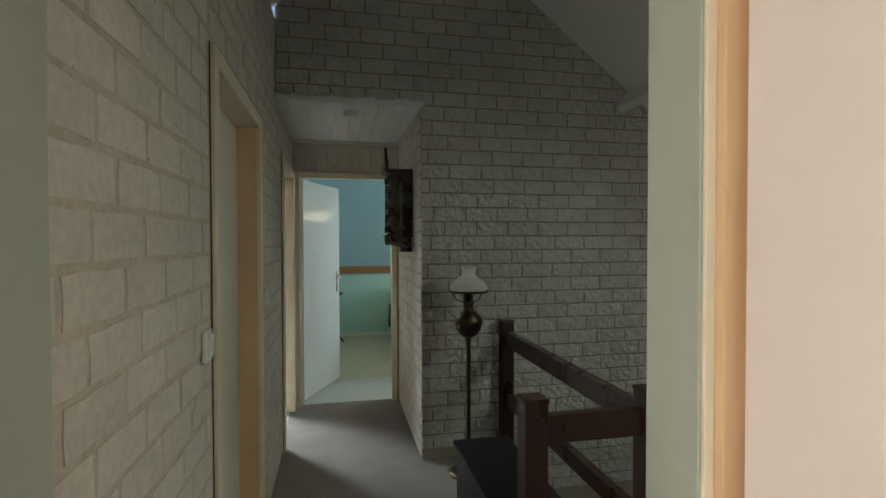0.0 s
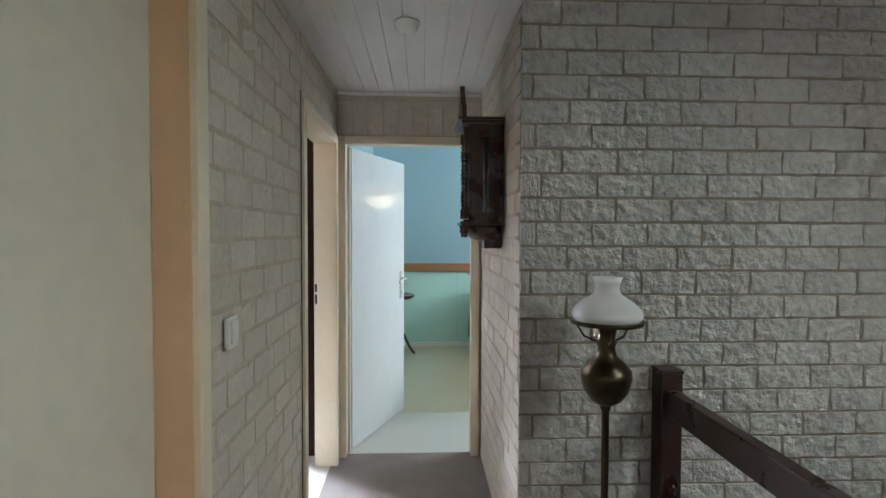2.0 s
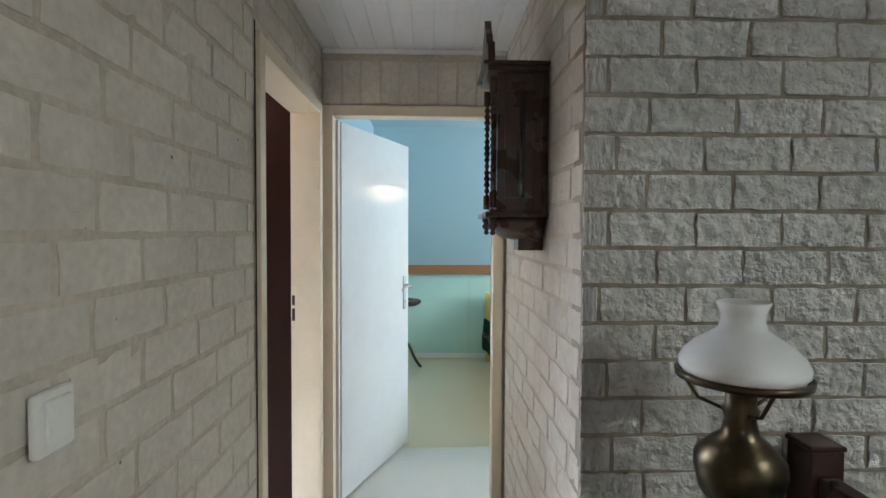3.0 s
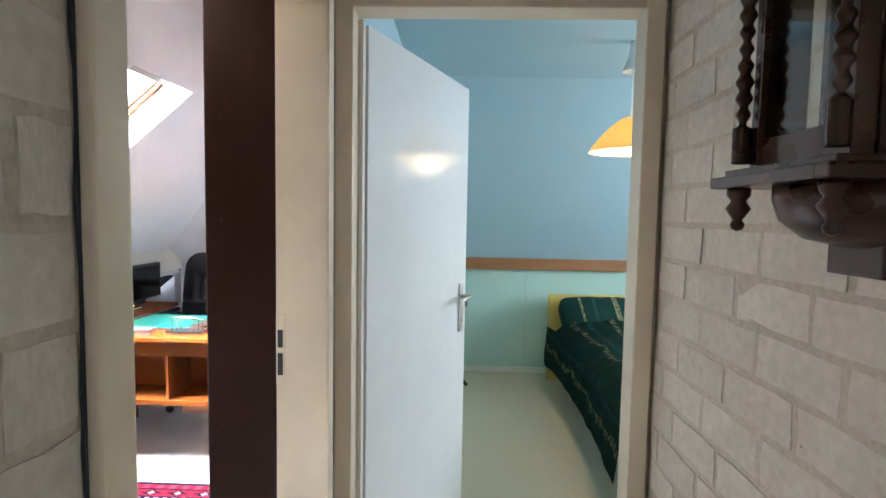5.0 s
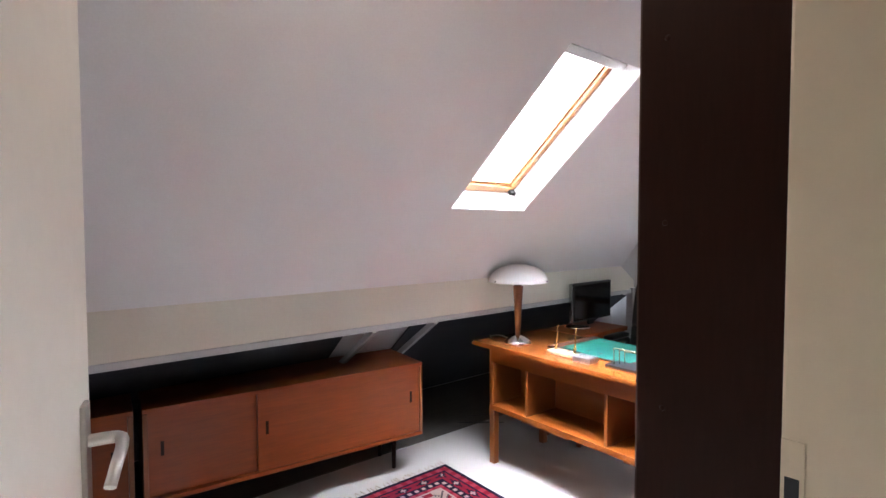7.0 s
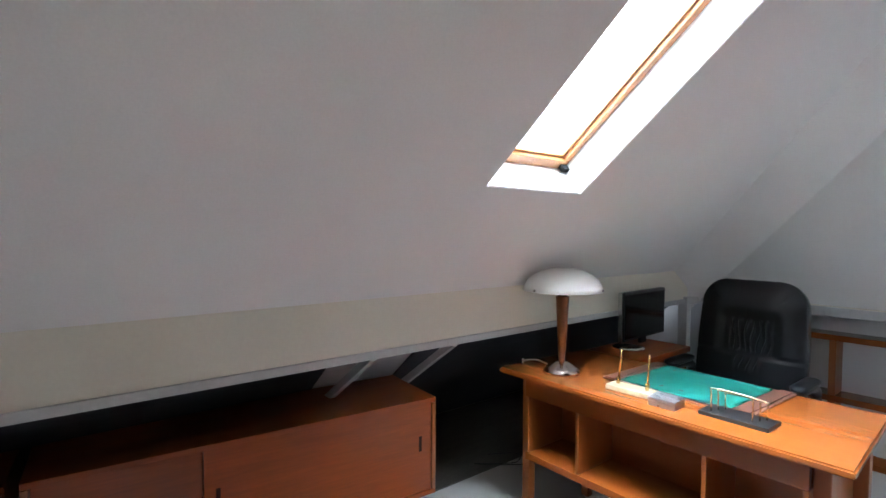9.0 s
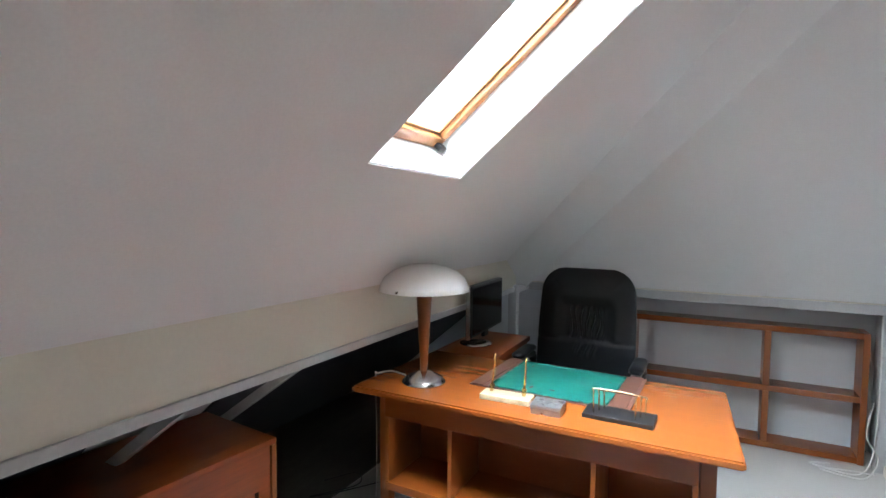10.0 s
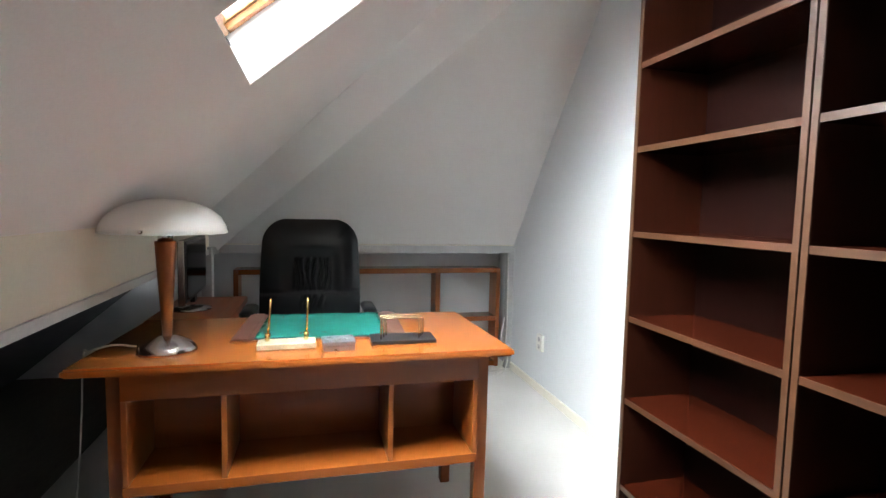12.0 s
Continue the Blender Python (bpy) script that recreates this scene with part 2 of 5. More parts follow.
shade_yellow = milky("yellow_lamp_shade", (0.95, 0.78, 0.36), 0.5)
shade_inner = glow("lit_shade_lining", (1.0, 0.84, 0.45), 0.8)
bulb_glow = glow("lit_bulb", (1.0, 0.86, 0.60), 4.0)
pane_glass = glass("window_glass")
clock_glass = glass("clock_glass", (0.9, 0.93, 0.92))
wool = [M("rug_" + k, c, 0.95, var=0.16, scale=14, fine=240, bump=0.6, dist=0.003, spec=0.08) for k, c in
        (("red", (0.30, 0.018, 0.040)), ("navy", (0.022, 0.012, 0.035)), ("cream", (0.52, 0.42, 0.36)), ("pink", (0.42, 0.055, 0.085)))]
fringe_wool = M("rug_fringe", (0.55, 0.50, 0.40), 0.95, var=0.1, scale=14, fine=200, bump=0.3, spec=0.08)
sky_white = glow("bright_overcast_sky", (0.95, 0.97, 1.0), 3.0)
# near-black colour for the shade in the eaves space, slots and gaps
void_shade = M("dark_void_shade", (0.030, 0.033, 0.043), 0.8, var=0.15, scale=3, fine=60, bump=0.1)
# dim brown tone with the shade on the eaves floor put into it
eaves_floor_shade = M("dim_brown_floor_shade", (0.13, 0.115, 0.10), 0.8, var=0.2, scale=3, fine=30, bump=0.2, stretch=(6, 1, 1))
outside_ground = M("garden_ground", (0.08, 0.11, 0.05), 0.95, var=0.2, scale=0.5, fine=4, bump=0.3)


# ---------------------------------------------------------------- mesh helpers
def mesh_of(name, bm, *mats, smooth=False):
    me = bpy.data.meshes.new(name)
    bm.to_mesh(me)
    bm.free()
    for m in mats:
        me.materials.append(m)
    if smooth:
        me.polygons.foreach_set("use_smooth", [True] * len(me.polygons))
        me.set_sharp_from_angle(angle=radians(38))
    return me


def part(name, bm, material, parent, label="", smooth=False, at=None):
    mats = material if isinstance(material, (list, tuple)) else (material,)
    ob = new(name, mesh_of(name, bm, *mats, smooth=smooth))
    ob.parent = parent
    if at is not None:
        ob.matrix_basis = at
    if label:
        ob["label"] = label
    return ob


def thing(name, place, label, category, group="", kind="", turn=0):
    ob = new(name)
    ob.empty_display_size = 0.1
    ob.matrix_basis = pose(*place, 0, 0, turn)
    return tagged(ob, label, category, group, kind)


def solid(name, bm, material, label="", category="", group="", kind="", smooth=False, at=None):
    mats = material if isinstance(material, (list, tuple)) else (material,)
    ob = new(name, mesh_of(name, bm, *mats, smooth=smooth))
    if at is not None:
        ob.matrix_basis = at
    return tagged(ob, label, category, group, kind)


def box(bm, x0, x1, y0, y1, z0, z1, bev=0.0, at=None, mi=0):
    """Adds a box, its edges rounded by bev."""
    t = bmesh.new()
    bmesh.ops.create_cube(t, size=1)
    for v in t.verts:
        v.co = Vector(((x0 + x1) / 2 + v.co.x * (x1 - x0), (y0 + y1) / 2 + v.co.y * (y1 - y0), (z0 + z1) / 2 + v.co.z * (z1 - z0)))
    if bev:
        bmesh.ops.bevel(t, geom=t.edges[:], offset=bev, segments=2, affect="EDGES", profile=0.6)
    return merge(bm, t, at, mi)


def merge(bm, t, at=None, mi=0):
    new_verts = {v: bm.verts.new(at @ v.co if at is not None else v.co) for v in t.verts}
    for f in t.faces:
        g = bm.faces.new([new_verts[v] for v in f.verts])
        g.material_index = mi or f.material_index
        g.smooth = f.smooth
    t.free()
    return bm


def B(*a, **k):
    return box(bmesh.new(), *a, **k)


def lathe(profile, seg=28, bm=None, at=None, mi=0):
    """A turned body from (radius, height) pairs."""
    t = bmesh.new()
    rings = []
    for r, z in profile:
        if r < 1e-5:
            rings.append([t.verts.new((0, 0, z))])
        else:
            rings.append([t.verts.new((r * math.cos(2 * math.pi * i / seg), r * math.sin(2 * math.pi * i / seg), z)) for i in range(seg)])
    for a, b in zip(rings, rings[1:]):
        for i in range(seg):
            j = (i + 1) % seg
            if len(a) == 1 and len(b) > 1:
                t.faces.new((a[0], b[j], b[i]))
            elif len(b) == 1 and len(a) > 1:
                t.faces.new((a[i], a[j], b[0]))
            elif len(a) > 1:
                t.faces.new((a[i], a[j], b[j], b[i]))
    for f in t.faces:
        f.smooth = True
    bmesh.ops.recalc_face_normals(t, faces=t.faces[:])
    if bm is None:
        if at is None:
            return t
        bm = bmesh.new()
    return merge(bm, t, at, mi)


def tube(points, r, seg=8, bm=None, taper=1.0):
    """A round bar along the points."""
    bm = bm or bmesh.new()
    pts = [Vector(p) for p in points]
    rings = []
    for i, p in enumerate(pts):
        d = (pts[min(i + 1, len(pts) - 1)] - pts[max(i - 1, 0)]).normalized()
        u = d.orthogonal().normalized() if abs(d.z) > 0.95 else d.cross(Vector((0, 0, 1))).normalized()
        w = d.cross(u)
        rr = r * (1 + (taper - 1) * i / max(1, len(pts) - 1))
        rings.append([bm.verts.new(p + (u * math.cos(2 * math.pi * k / seg) + w * math.sin(2 * math.pi * k / seg)) * rr) for k in range(seg)])
    for a, b in zip(rings, rings[1:]):
        for k in range(seg):
            bm.faces.new((a[k], a[(k + 1) % seg], b[(k + 1) % seg], b[k])).smooth = True
    bm.faces.new(rings[0][::-1])
    bm.faces.new(rings[-1])
    return bm


def prism(bm, corners, shift):
    """A slab between a polygon and the same polygon moved by shift."""
    a = [bm.verts.new(Vector(c)) for c in corners]
    b = [bm.verts.new(Vector(c) + Vector(shift)) for c in corners]
    bm.faces.new(a)
    bm.faces.new(b[::-1])
    n = len(a)
    for i in range(n):
        bm.faces.new((a[i], b[i], b[(i + 1) % n], a[(i + 1) % n]))
    bmesh.ops.recalc_face_normals(bm, faces=bm.faces[:])
    return bm


def spline(pts, n=8):
    """Points of a smooth line through pts."""
    p = [Vector(q) for q in pts]
    p = [2 * p[0] - p[1]] + p + [2 * p[-1] - p[-2]]
    out = []
    for i in range(1, len(p) - 2):
        for k in range(n):
            t = k / n
            out.append(0.5 * (2 * p[i] + (p[i + 1] - p[i - 1]) * t + (2 * p[i - 1] - 5 * p[i] + 4 * p[i + 1] - p[i + 2]) * t * t
                              + (3 * p[i] - p[i - 1] - 3 * p[i + 1] + p[i + 2]) * t ** 3))
    return out + [p[-2]]


# ---------------------------------------------------------------- structure: floors
def slab(name, x0, x1, y0, y1, z0, z1, material, label="", category="floor"):
    return solid(name, B(x0, x1, y0, y1, z0, z1), material, label, category, kind="structure")


bm = bmesh.new()
box(bm, LW - 0.03, 1.18, 0.70, 4.80, -0.22, 0.0)
box(bm, 1.18, 3.1, 0.70, 1.75, -0.22, 0.0)
solid("floor_landing", bm, carpet_brown, "brown-grey carpet on the landing floor", "floor", kind="structure")
slab("floor_study", -3.95, LW - 0.03, 2.85, 8.95, -0.22, 0.0, carpet_grey, "pale grey carpet on the study floor")
# thin sheet over the carpet, coloured dim for the shade under the eaves
slab("floor_eaves", -3.94, -2.98, 2.9, 8.36, 0.0, 0.006, eaves_floor_shade, "dim brown sheet standing for shaded carpet under the eaves")
slab("floor_bedroom", LW - 0.03, 3.4, 5.555, 8.4, -0.22, 0.0, vinyl, "beige floor covering in the bedroom")
slab("floor_bedroom_entry", LW - 0.03, 3.4, 4.80, 5.551, -0.22, 0.0, mat_grey, "pale grey floor covering inside the bedroom door")
slab("floor_back_room", -1.6, 3.1, -2.6, 0.70, -0.22, 0.0, carpet_grey, "pale carpet in the room behind the landing")
slab("floor_stairwell", 1.0, 3.1, 1.6, BW, -2.7, -2.6, carpet_brown, "dim floor at the foot of the stairs")
slab("backdrop_sky", -76, -75, -120, 430, -3, 280, sky_white, "bright white overcast sky beyond the roof window", "backdrop")
slab("ground", -400, 400, -400, 400, -3.2, -3.0, outside_ground, "green garden ground around the house", "ground")


# ---------------------------------------------------------------- structure: walls
def wall_x(name, x0, x1, y0, y1, z0, z1, holes, material, label):
    """A wall along y, with holes (y0, y1, z0, z1)."""
    bm = bmesh.new()
    y = y0
    for h0, h1, hz0, hz1 in sorted(holes):
        if h0 > y:
            box(bm, x0, x1, y, h0, z0, z1)
        if hz0 > z0:
            box(bm, x0, x1, h0, h1, z0, hz0)
        if hz1 < z1:
            box(bm, x0, x1, h0, h1, hz1, z1)
        y = h1
    if y < y1:
        box(bm, x0, x1, y, y1, z0, z1)
    return solid(name, bm, material, label, "wall", kind="structure")


def wall_y(name, x0, x1, y0, y1, z0, z1, holes, material, label):
    """A wall along x, with holes (x0, x1, z0, z1)."""
    bm = bmesh.new()
    x = x0
    for h0, h1, hz0, hz1 in sorted(holes):
        if h0 > x:
            box(bm, x, h0, y0, y1, z0, z1)
        if hz0 > z0:
            box(bm, h0, h1, y0, y1, z0, hz0)
        if hz1 < z1:
            box(bm, h0, h1, y0, y1, hz1, z1)
        x = h1
    if x < x1:
        box(bm, x, x1, y0, y1, z0, z1)
    return solid(name, bm, material, label, "wall", kind="structure")


PROUD = 0.006       # how far the bricks stand in front of the joints
wall_left = wall_x("wall_left", SW + 0.002, LW - PROUD, 0.72, EW, 0, 2.90, [(1.776, 2.74, 0, 2.085), (3.77, 4.68, 0, 2.07)], mortar,
                   "white-painted smooth brick wall along the landing")
study_skin = wall_x("wall_study_right", SW, SW + 0.002, 2.9, 8.36, 0, FC, [(3.77, 4.68, 0, 2.07)], plaster_wall,
                    "pale papered wall of the study")
wall_bed_left = wall_x("wall_bedroom_left", SW + 0.003, LW + 0.02, EW + 0.11, 8.36, 0, FC, [], blue_wall, "light blue side wall of the bedroom")
wall_end = wall_y("wall_end", LW - 0.004, RW + 0.1, EW + PROUD, EW + 0.11, 0, CH + 0.06, [(-0.374, 0.539, 0, 2.085)], mortar,
                  "painted brick wall around the bedroom door")
wall_y("wall_bedroom_near", RW + 0.1, 3.4, EW, EW + 0.11, 0, FC, [], blue_wall, "light blue near wall of the bedroom")
wall_right = wall_x("wall_right", RW + PROUD, RW + 0.10, BW + 0.10, EW + PROUD, 0, CH + 0.06, [], mortar,
                    "white-painted brick wall of the corridor under the clock")
bm = bmesh.new()
ZS = 25 * 0.0965 - 0.030     # course at which the gable begins
prism(bm, [(RW + PROUD, BW + PROUD, -2.6), (3.1, BW + PROUD, -2.6), (3.1, BW + PROUD, right_z(3.1)), (2.312, BW + PROUD, ZS), (RW + PROUD, BW + PROUD, ZS)], (0, 0.10 - PROUD, 0))
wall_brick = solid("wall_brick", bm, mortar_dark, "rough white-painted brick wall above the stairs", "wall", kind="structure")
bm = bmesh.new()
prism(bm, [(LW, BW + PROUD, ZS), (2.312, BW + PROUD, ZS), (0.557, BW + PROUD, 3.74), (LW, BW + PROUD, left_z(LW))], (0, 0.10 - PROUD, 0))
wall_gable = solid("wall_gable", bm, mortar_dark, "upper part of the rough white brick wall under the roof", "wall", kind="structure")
wall_x("wall_stair_right", 3.06, 3.16, 0.6, BW, -2.6, 2.0, [], plaster_wall, "plain white wall beyond the stairs")
wall_y("wall_stair_near", 1.0, 3.1, 1.62, 1.75, -2.6, -0.22, [], plaster_wall, "plain white wall under the landing")
wall_x("wall_stair_left", 1.10, 1.22, 1.75, BW, -2.6, -0.22, [], plaster_wall, "plain white wall beside the stairs")
wall_front = wall_y("wall_front", LW, 3.1, 0.69, 0.76, 0, 3.85, [(LW, 0.50, 0, 2.09)], plaster_wall, "plain wall around the door to the landing")
wall_x("wall_back_left", -1.7, -1.6, -2.6, 0.7, 0, FC, [(-1.35, -0.15, 0.9, 2.1)], plaster_wall, "plain wall of the room behind")
wall_y("wall_back_side", -1.6, LW, 0.67, 0.76, 0, FC, [], plaster_wall, "plain wall of the room behind")
wall_x("wall_back_right", 3.1, 3.2, -2.6, 0.7, 0, FC, [], plaster_wall, "plain wall of the room behind")
wall_y("wall_back", -1.7, 3.2, -2.7, -2.6, 0, FC, [], plaster_wall, "plain wall of the room behind")
slab("ceiling_back_room", -1.7, 3.2, -2.7, 0.67, FC, FC + 0.1, plaster, "plain white ceiling", "ceiling")
wall_y("wall_study_near", -3.95, SW, 2.80, 2.90, 0, FC, [], plaster_wall, "plain wall of the study")
wall_y("wall_study_far", -3.95, SW, 8.36, 8.46, 0, 1.0, [], plaster_wall, "white back wall behind the low shelf")
wall_x("wall_bedroom_right", 3.36, 3.46, EW, 8.1, 0, FC, [(5.7, 6.9, 0.95, 2.15)], blue_wall, "light blue far wall of the bedroom")
wall_knee = wall_y("wall_knee", LW + 0.02, 3.36, 7.985, 8.09, 0, 1.02, [], green_wall, "mint green low wall under the bedroom roof slope")
bm = bmesh.new()
for x in (0.62, 1.84):
    box(bm, x, x + 0.006, 7.982, 7.986, 0.07, 0.97)
part("panel_joint", bm, grey_trim, wall_knee)
solid("trim_rail", B(LW + 0.02, 3.36, 7.932, 8.02, 0.975, 1.08, bev=0.004), rail_brown, "brown wooden rail along the low wall", "trim", kind="structure")
solid("baseboard_bedroom", B(LW + 0.02, 3.36, 7.966, 7.984, 0.0, 0.055, bev=0.004), cream_pale, "white skirting board of the bedroom", "baseboard", kind="structure")
solid("baseboard_study", B(SW - 0.015, SW - 0.001, 6.16, 8.02, 0.0, 0.055, bev=0.004), cream_pale, "cream skirting board of the study", "baseboard", kind="structure")

# ---------------------------------------------------------------- structure: ceilings and roof slopes
SKY = (-2.07, -1.41, 5.450, 5.937)    # skylight opening: x0, x1, y0, y1
LN = Vector((-0.648, 0, 0.762))         # outward normal of the slope with the skylight
FN = Vector((0, 0.778, 0.628))          # outward normal of the far slope


def slope_piece(bm, poly, zf, n, thick):
    return prism(bm, [(x, y, zf(x, y)) for x, y in poly], n * thick)


zl = lambda x, y: left_z(x)
zf = lambda x, y: far_z(y)
hx0, hy0 = hip_xy(0.0)
hx1, hy1 = hip_xy(2.5)
slab("ceiling_eaves", -3.2, SW, 8.076, 8.46, 0.965, 1.0, plaster, "white board over the low shelf", "ceiling")
XT = (2.5 - 1.53) / 0.85 - 2.055


def hip_y_at(x):
    return hip_xy(left_z(x))[1]


bm = bmesh.new()
slope_piece(bm, [(hx0, 2.85), (XT, 2.85), (XT, SKY[2]), (hx0, SKY[2])], zl, LN, 0.11)
slope_piece(bm, [(hx0, SKY[2]), (SKY[0], SKY[2]), (SKY[0], SKY[3]), (hx0, SKY[3])], zl, LN, 0.11)
slope_piece(bm, [(SKY[1], SKY[2]), (XT, SKY[2]), (XT, SKY[3]), (SKY[1], SKY[3])], zl, LN, 0.11)
slope_piece(bm, [(hx0, SKY[3]), (XT, SKY[3]), (hx1, hy1), (hx0, hy0)], zl, LN, 0.11)
solid("ceiling_slope_left", bm, plaster, "white plastered roof slope with a skylight", "ceiling", kind="structure")
bm = bmesh.new()
hxa, hya = hip_xy(0.94)
slope_piece(bm, [(hxa, hya), (hx1, hy1), (SW, hy1), (SW, hya)], zf, FN, 0.11)
solid("ceiling_slope_far", bm, plaster, "white plastered roof slope at the end of the study", "ceiling", kind="structure")
bm = bmesh.new()
yb = 8.043 - (1.0 - 0.955) / 1.24
slope_piece(bm, [(SW + 0.004, yb), (SW + 0.004, hy1), (3.4, hy1), (3.4, yb)], zf, FN, 0.11)
solid("ceiling_slope_bedroom", bm, blue_wall, "light blue roof slope of the bedroom", "ceiling", kind="structure")
slab("ceiling_bedroom", SW + 0.004, 3.4, EW, 6.95, FC, FC + 0.08, blue_wall, "light blue flat ceiling of the bedroom", "ceiling")
slab("ceiling_study", -1.12, SW, 2.85, 6.95, FC, FC + 0.08, plaster, "white flat ceiling of the study", "ceiling")
bm = bmesh.new()
prism(bm, [(LW - 0.08, 0.66, left_z(LW - 0.08)), (0.557, 0.66, 3.75), (0.557, BW, 3.75), (LW - 0.08, BW, left_z(LW - 0.08))], LN * 0.1)
RN = Vector((0.614, 0, 0.789))
RWIN = (2.15, 2.75, 1.10, 1.75)          # added roof window over the landing, unseen behind the walker
for xa, xb, ya, yb in ((0.557, RWIN[0], 0.66, BW + 0.1), (RWIN[1], 3.3, 0.66, BW + 0.1), (RWIN[0], RWIN[1], 0.66, RWIN[2]), (RWIN[0], RWIN[1], RWIN[3], BW + 0.1)):
    prism(bm, [(xa, ya, right_z(xa)), (xb, ya, right_z(xb)), (xb, yb, right_z(xb)), (xa, yb, right_z(xa))], RN * 0.22)
solid("ceiling_landing", bm, plaster, "white sloping ceiling over the stairs", "ceiling", kind="structure")
bm = bmesh.new()
prism(bm, [(2.075, 0.76, 2.562), (1.985, 0.76, 2.438), (2.030, 0.76, 2.403), (2.125, 0.76, 2.524)], (0, BW - 0.76, 0))
solid("trim_purlin", bm, board_white, "white-painted roof purlin", "trim", kind="structure")

# corridor ceiling of narrow boards
bm = bmesh.new()
nb = 10
for i in range(nb):
    w = (RW - LW + 0.02) / nb
    x = LW - 0.01 + i * w
    box(bm, x + 0.003, x + w - 0.003, BW - 0.012, EW + PROUD, CH, CH + 0.014, bev=0.003)
box(bm, LW, RW, BW, EW, CH + 0.006, CH + 0.05)
solid("ceiling_corridor", bm, board_white, "white tongue-and-groove board ceiling", "ceiling", kind="structure")
solid("trim_ceiling_front", B(LW + 0.002, RW + 0.012, BW - 0.034, BW - 0.014, CH - 0.004, CH + 0.028, bev=0.003), board_white, "white trim at the edge of the low ceiling", "trim", kind="structure")
bm = bmesh.new()
box(bm, LW + 0.002, RW - 0.002, EW - 0.014, EW + 0.006, CH - 0.022, CH - 0.002, bev=0.003)
solid("trim_ceiling_back", bm, board_white, "white trim where ceiling meets wall", "trim", kind="structure")

# hip board between the two slopes
p0, p1 = Vector((*hip_xy(0.97), 0.97)), Vector((*hip_xy(2.52), 2.52))
d = (p1 - p0).normalized()
on_left = d.cross(LN).normalized()
on_left = on_left if on_left.y < 0 else -on_left
on_far = d.cross(FN).normalized()
on_far = on_far if on_far.x > 0 else -on_far
bm = bmesh.new()
prism(bm, [p0 + on_left * 0.26 - LN * 0.0012, p0 + on_far * 0.15 - FN * 0.10, p0 + on_far * 0.15 + FN * 0.06, p0 + on_left * 0.26 + LN * 0.012], p1 - p0)
solid("trim_hip", bm, plaster, "white boxed-in hip rafter between the slopes", "trim", kind="structure")

# low band boards in front of the eaves, and their posts
bm = bmesh.new()
box(bm, -2.56, -2.53, 2.9, 7.80, 0.931, 1.14)
solid("trim_band_left", bm, band_paint, "cream board along the foot of the roof slope", "trim", kind="structure")
solid("trim_band_edge", B(-2.565, -2.52, 2.9, 7.80, 0.901, 0.931, bev=0.003), grey_trim, "grey-painted lower edge of the cream board", "trim", kind="structure")
solid("trim_band_far", B(-2.56, SW, 8.035, 8.075, 0.885, 0.938, bev=0.003), grey_trim, "grey-painted beam over the low shelf", "trim", kind="structure")
solid("trim_band_far_board", B(-2.5, SW, 8.05, 8.075, 0.938, 1.0), band_paint, "cream board above the grey beam", "trim", kind="structure")
solid("trim_post_corner", B(-2.565, -2.505, 7.745, 7.805, 0, 0.945, bev=0.004), grey_trim, "grey-white painted post at the corner of the eaves", "trim", kind="structure")
solid("trim_post_right", B(-0.50, SW - 0.001, 8.035, 8.08, 0, 0.885, bev=0.004), grey_trim, "grey-painted post against the study wall", "trim", kind="structure")
solid("trim_post_rail", B(-2.565, -2.51, 7.806, 8.034, 0.89, 0.935, bev=0.003), grey_trim, "grey-painted joining rail", "trim", kind="structure")
# dark sheets below the slope, their colour standing in for the shade there
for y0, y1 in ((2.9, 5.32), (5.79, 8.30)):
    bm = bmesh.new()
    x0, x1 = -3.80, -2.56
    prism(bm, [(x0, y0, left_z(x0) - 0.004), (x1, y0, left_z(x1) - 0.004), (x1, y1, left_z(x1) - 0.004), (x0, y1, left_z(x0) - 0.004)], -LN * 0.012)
    solid("ceiling_eaves_lining", bm, void_shade, "dark sheet giving the shade of the space under the eaves", "ceiling", kind="structure")
for y in (5.33, 5.74):
    bm = bmesh.new()
    x0, x1 = -3.5, -2.567
    prism(bm, [(x0, y, left_z(x0) - 0.03), (x1, y, left_z(x1) - 0.175), (x1, y, left_z(x1) - 0.212), (x0, y, left_z(x0) - 0.067)], (0, 0.026, 0))
    solid("trim_strut", bm, grey_trim, "grey-white rafter strut under the eaves", "trim", kind="structure")


